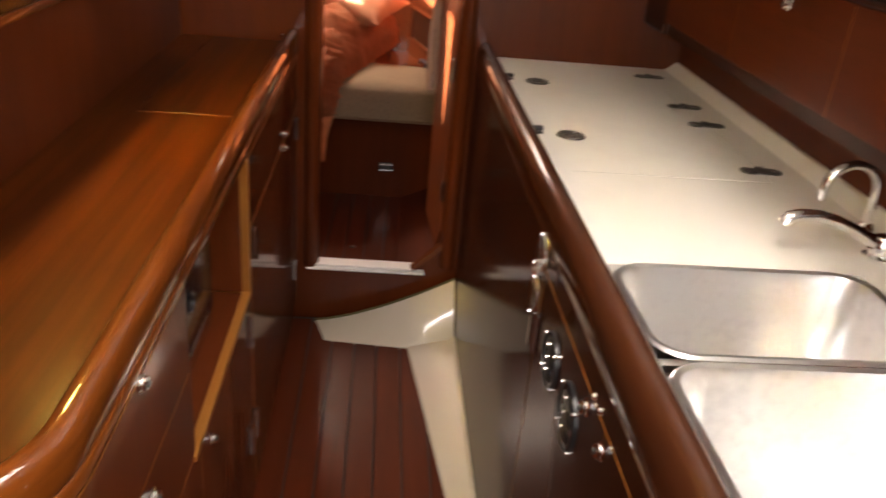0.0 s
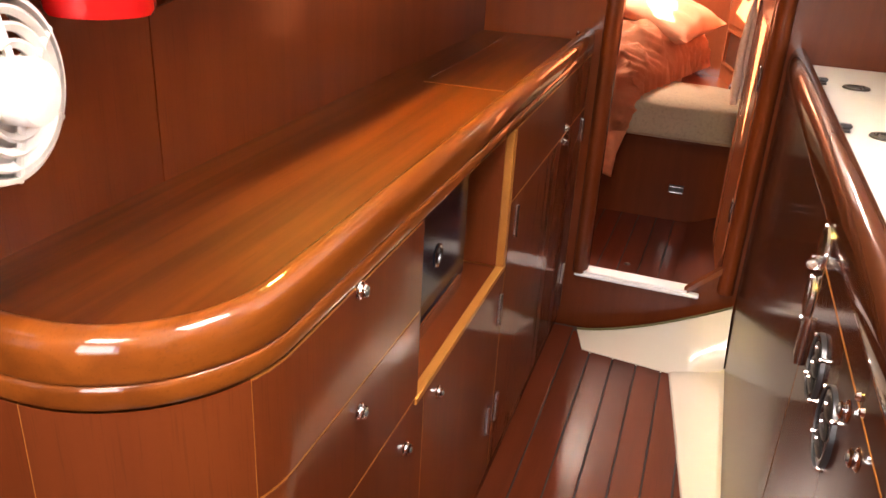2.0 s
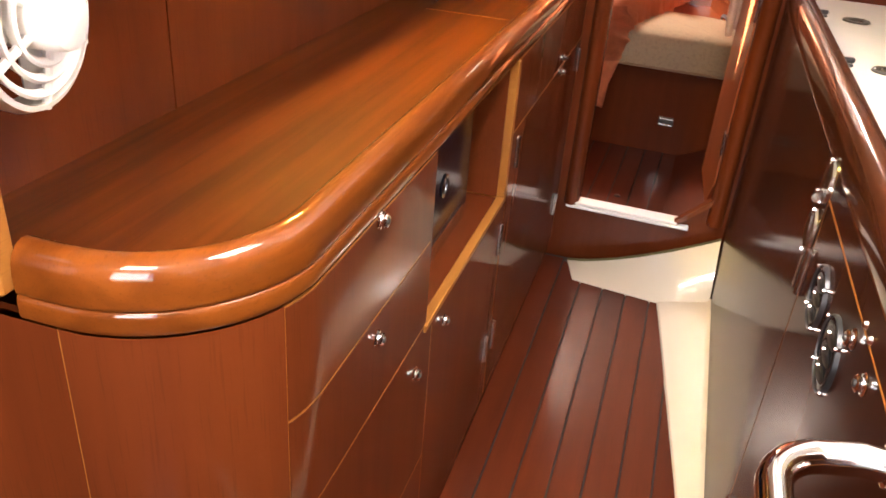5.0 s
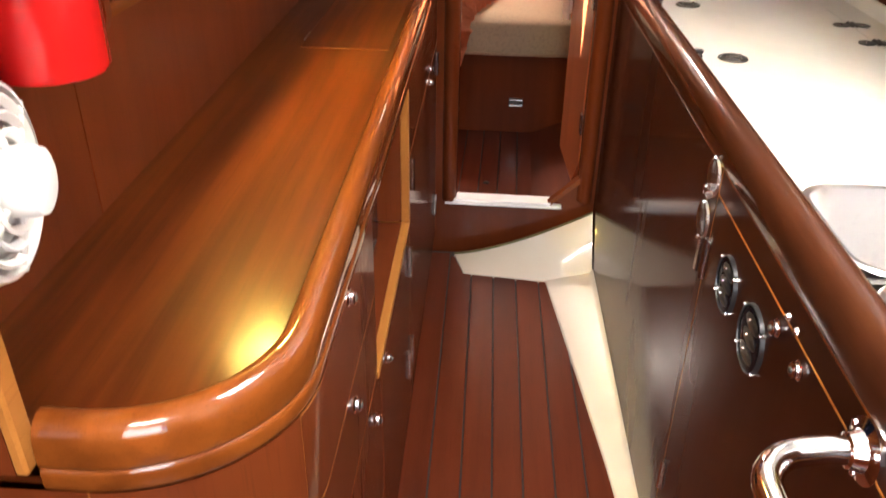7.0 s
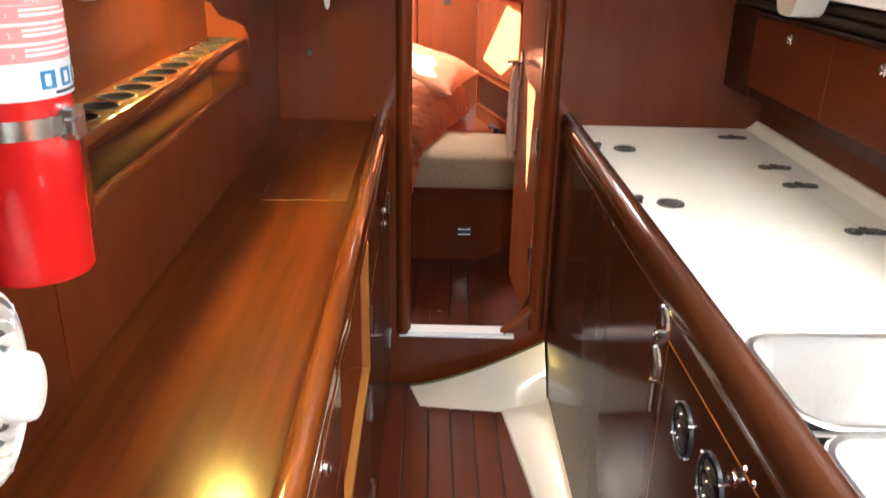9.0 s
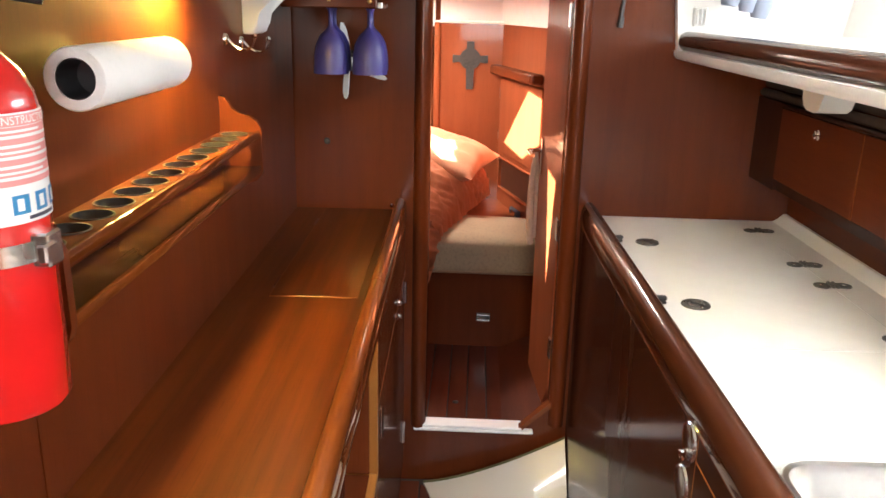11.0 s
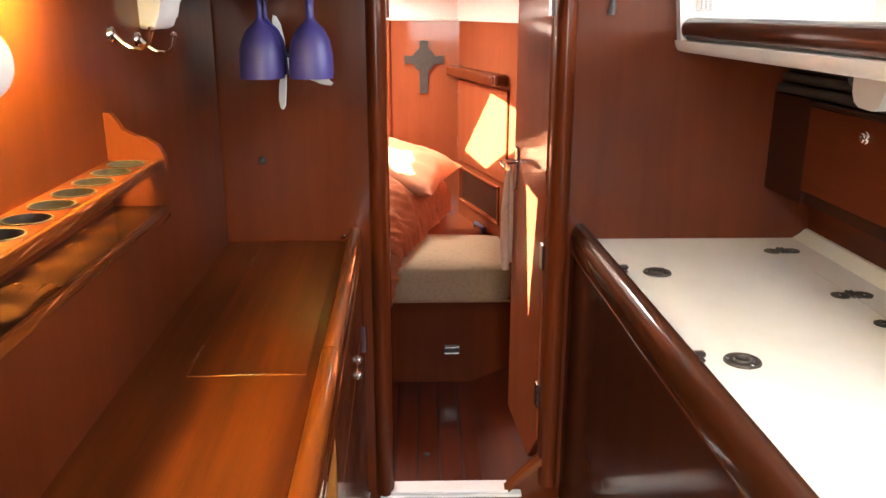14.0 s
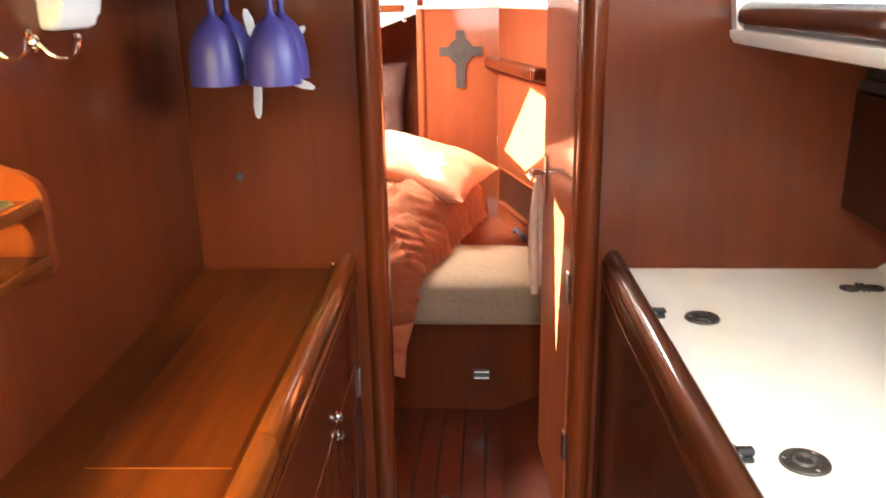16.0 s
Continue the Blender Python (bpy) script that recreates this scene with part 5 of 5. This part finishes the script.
# berth
bb = thing("berth_base", "mahogany berth base with a small metal catch", "berth", (-0.3, 0.95, CZ), FLAT)
part("front_panel", boxed(-1.09, 0.30, 0.905, 0.93, CZ + 0.001, 0.448), BERTH, bb)
part("top_panel", boxed(-1.09, 0.30, 0.84, 1.27, 0.436, 0.450), WOOD_V, bb)
part("rear_platform", boxed(-1.09, 0.30, 1.27, 2.34, 0.40, 0.50), CABIN, bb)
c = part("catch", boxed(-0.002, 0.058, 0.898, 0.9048, 0.200, 0.238, 0.002), PEWTER, bb, "dark metal catch plate")
for z in (0.207, 0.231):
    part("bar", boxed(0.0, 0.056, 0.893, 0.898, z - 0.005, z + 0.005, 0.002), STEEL, c)


def cushion(x0, x1, y0, y1, z0, z1, r, puff):
    bm = boxed(x0, x1, y0, y1, z0, z1)
    bmesh.ops.subdivide_edges(bm, edges=list(bm.edges), cuts=7, use_grid_fill=True)
    c = Vector(((x0 + x1) / 2, (y0 + y1) / 2, (z0 + z1) / 2))
    h = Vector(((x1 - x0) / 2, (y1 - y0) / 2, (z1 - z0) / 2))
    for v in bm.verts:
        q = Vector([(v.co[i] - c[i]) / h[i] for i in range(3)])
        core = Vector([max(-h[i] + r, min(h[i] - r, v.co[i] - c[i])) for i in range(3)])
        d = (v.co - c) - core
        if d.length > 1e-6:
            v.co = c + core + d.normalized() * r
        v.co.z += puff * (1 - q.x ** 2) * (1 - q.y ** 2) * (1 if q.z > 0.5 else 0)
        v.co += 0.004 * noise.noise_vector(v.co * 9)
    return bm


bc = thing("seat_cushion", "beige woven seat cushion on the berth", "cushion", (-0.2, 1.0, 0.45), FLAT)
part("cushion", cushion(-0.75, 0.240, 0.775, 1.245, 0.451, 0.600, 0.035, 0.012), CUSH, bc, smooth=80)
part("piping", tube(bmesh.new(), [(-0.72, 0.781, 0.463), (0.235, 0.781, 0.463)], 0.005, 8), mat("brown_piping", (0.22, 0.14, 0.08), 0.8), bc)


def duvet():
    """A rumpled duvet heaped on the berth and hanging over its front."""
    bm = bmesh.new()
    nx, ny = 70, 110
    g = []
    for j in range(ny + 1):
        v = j / ny
        row = []
        for i in range(nx + 1):
            u = i / nx
            if v < 0.72:
                y = 1.62 - (1.62 - 0.755) * v / 0.72
                hang = 0.0
            else:
                y = 0.755 - 0.012 * math.sin((v - 0.72) / 0.28 * math.pi)
                hang = (v - 0.72) / 0.28
            edge = -0.172 + max(0.0, y - 0.76) * 0.25
            x = edge - u * (edge + 0.85)
            s = min(1.0, (edge - x) / 0.20)
            rise = (0.13 + 0.090 * min(1.0, max(0.0, (y - 0.80) / 0.42))) * math.sqrt(max(0.0, 1 - (1 - s) ** 2))
            z = 0.606 + rise
            wr = 0.030 * noise.noise(Vector((x * 4 + y * 3, y * 9 - x * 6, 1.7))) + 0.016 * noise.noise(Vector((x * 10 + y * 6, y * 22 - x * 10, 4.2)))
            q = (x * 0.55 + y) * 46 + 5 * noise.noise(Vector((x * 5, y * 5, 6.0)))
            f = (x * 1.25 + y * 0.9) * 30 + 3.0 * noise.noise(Vector((x * 4, y * 4, 9.0)))
            wr += 0.032 * math.exp(-((math.sin(f * 0.5)) / 0.35) ** 2) * max(0.0, 0.5 + noise.noise(Vector((x * 5, y * 4, 5.0))))
            wr += 0.026 * (1 - abs(math.sin(q * 0.5)) ** 0.6) * max(0.0, 0.35 + noise.noise(Vector((x * 6, y * 5, 3.0))))
            z += wr * min(1.0, s * 2.5)
            if y < 0.90:
                z -= 0.10 * ((0.90 - y) / 0.145) ** 2 * s
            if hang:
                hem = 0.50 - 1.5 * max(0.0, edge - x)
                hem = max(0.27, hem) + 0.02 * math.sin(x * 30)
                z = z + (hem - z) * hang
                y -= 0.03 * s * math.sin(hang * math.pi) + 0.018 * noise.noise(Vector((x * 14, z * 5, 8.0)))
            k = math.sin((y * 1.1 + z * 1.5) * 42 + 2.5 * noise.noise(Vector((x * 4, y * 5, z * 5))))
            fold = math.exp(-(k / 0.45) ** 2) * max(0.0, 0.55 + noise.noise(Vector((x * 5, y * 6, 7.5))))
            x += 0.012 * noise.noise(Vector((y * 8, z * 9, 2.2))) + 0.022 * fold * max(0.0, 1 - 0.8 * s)
            z += 0.010 * fold * (1 - hang)
            y -= 0.016 * fold * hang
            row.append(bm.verts.new((x, y, z)))
        g.append(row)
    for j in range(ny):
        for i in range(nx):
            bm.faces.new((g[j][i], g[j][i + 1], g[j + 1][i + 1], g[j + 1][i]))
    e = bmesh.ops.solidify(bm, geom=list(bm.faces), thickness=0.012)
    return bm


dv = thing("duvet", "rumpled terracotta duvet heaped over the berth front", "duvet", (-0.4, 1.1, 0.6), FLAT)
part("cover", duvet(), DUVET, dv, smooth=80)


def pillow(m, sx, sy, sz):
    bm = bmesh.new()
    n = 26
    for side in (1, -1):
        g = []
        for j in range(n + 1):
            row = []
            for i in range(n + 1):
                a, b = 2 * i / n - 1, 2 * j / n - 1
                h = ((1 - a ** 4) * (1 - b ** 4)) ** 0.55
                pinch = 1 - 0.10 * (1 - abs(a)) * abs(b) ** 2 - 0.10 * (1 - abs(b)) * abs(a) ** 2
                z = side * sz * h + (0.020 * noise.noise(Vector((a * 2.2, b * 3.0, side * 2.0))) + 0.008 * noise.noise(Vector((a * 7 + b * 4, b * 5, side * 3.0)))) * h
                row.append(bm.verts.new(m @ Vector((a * sx * pinch, b * sy * pinch, z))))
            g.append(row)
        for j in range(n):
            for i in range(n):
                bm.faces.new((g[j][i], g[j][i + 1], g[j + 1][i + 1], g[j + 1][i]))
    bmesh.ops.remove_doubles(bm, verts=bm.verts, dist=1e-4)
    return bm


solid("pillow", pillow(at((-0.225, 1.44, 0.855)) @ pose(0, 0, 0, 6, 13, -18), 0.27, 0.21, 0.066), PILLOW, "pale peach pillow lying on the duvet", "pillow", base=(-0.235, 1.43, 0.80), frame_m=FLAT, smooth=80)
solid("bolster", pillow(at((-0.53, 2.20, 0.985)) @ pose(0, 0, 0, 78, 4, 6), 0.19, 0.22, 0.08), BROWN, "dark brown pillow standing in the berth recess", "pillow", base=(-0.53, 2.20, 0.78), frame_m=FLAT, smooth=80)
solid("mattress", cushion(-1.08, -0.06, 1.25, 2.33, 0.501, 0.75, 0.05, 0.0), PILLOW, "pale berth mattress under the duvet", "mattress", base=(-0.5, 1.8, 0.5), frame_m=FLAT, smooth=80)

part("hanging_fold", pillow(at((-0.305, 0.752, 0.395)) @ pose(0, 0, 0, 84, 10, 0), 0.10, 0.10, 0.035), DUVET, dv, "rolled-under fold hanging lowest", smooth=80)

# cabin door standing open on the jamb
dm = at((0.2585, 0.034, 0)) @ pose(0, 0, 0, 0, 0, 4.6)
dr = thing("cabin_door", "open mahogany cabin door with a chrome lever handle", "door", (0, 0, 0.20), dm, kind="structure")
part("leaf", prism(bmesh.new(), [(0.008, 0.32), (0.10, 0.215), (0.42, 0.215), (0.42, 1.61), (0.008, 1.61)], at((-0.026, 0, 0)) @ Matrix(((0, 0, 1, 0), (1, 0, 0, 0), (0, 1, 0, 0), (0, 0, 0, 1))), 0.026), CABIN, dr)
part("lipping", boxed(-0.017, -0.004, 0.002, 0.0078, 0.32, 1.61, 0.001, 1), RAW, dr, "pale door edge")
h = part("handle", tube(bmesh.new(), [(-0.026, 0.375, 1.045), (-0.060, 0.375, 1.045), (-0.072, 0.368, 1.045), (-0.074, 0.34, 1.045), (-0.072, 0.29, 1.043)], [0.008, 0.008, 0.009, 0.009, 0.007], 12), CHROME, dr, "chrome lever handle")
part("rose", boxed(-0.031, -0.026, 0.355, 0.395, 0.96, 1.09, 0.004), CHROME, h)
for z in (0.46, 0.86, 1.50):
    part("hinge", boxed(-0.030, -0.024, -0.004, 0.03, z - 0.035, z + 0.035, 0.002), STEEL, dr)
cg = thing("hanging_cloth", "pale folded cotton cloth hanging from the door handle", "cloth", (-0.045, 0.43, 0.68), dm)
part("fold", tube(bmesh.new(), [(-0.040, 0.425, 1.035), (-0.046, 0.428, 0.98), (-0.050, 0.43, 0.88), (-0.048, 0.43, 0.76), (-0.044, 0.428, 0.69)], [0.005, 0.009, 0.013, 0.015, 0.011], 12), CLOTH, cg, smooth=60)
part("fold", tube(bmesh.new(), [(-0.036, 0.435, 1.035), (-0.030, 0.44, 0.95), (-0.026, 0.445, 0.83), (-0.028, 0.445, 0.71)], [0.004, 0.008, 0.010, 0.008], 12), CLOTH, cg, smooth=60)
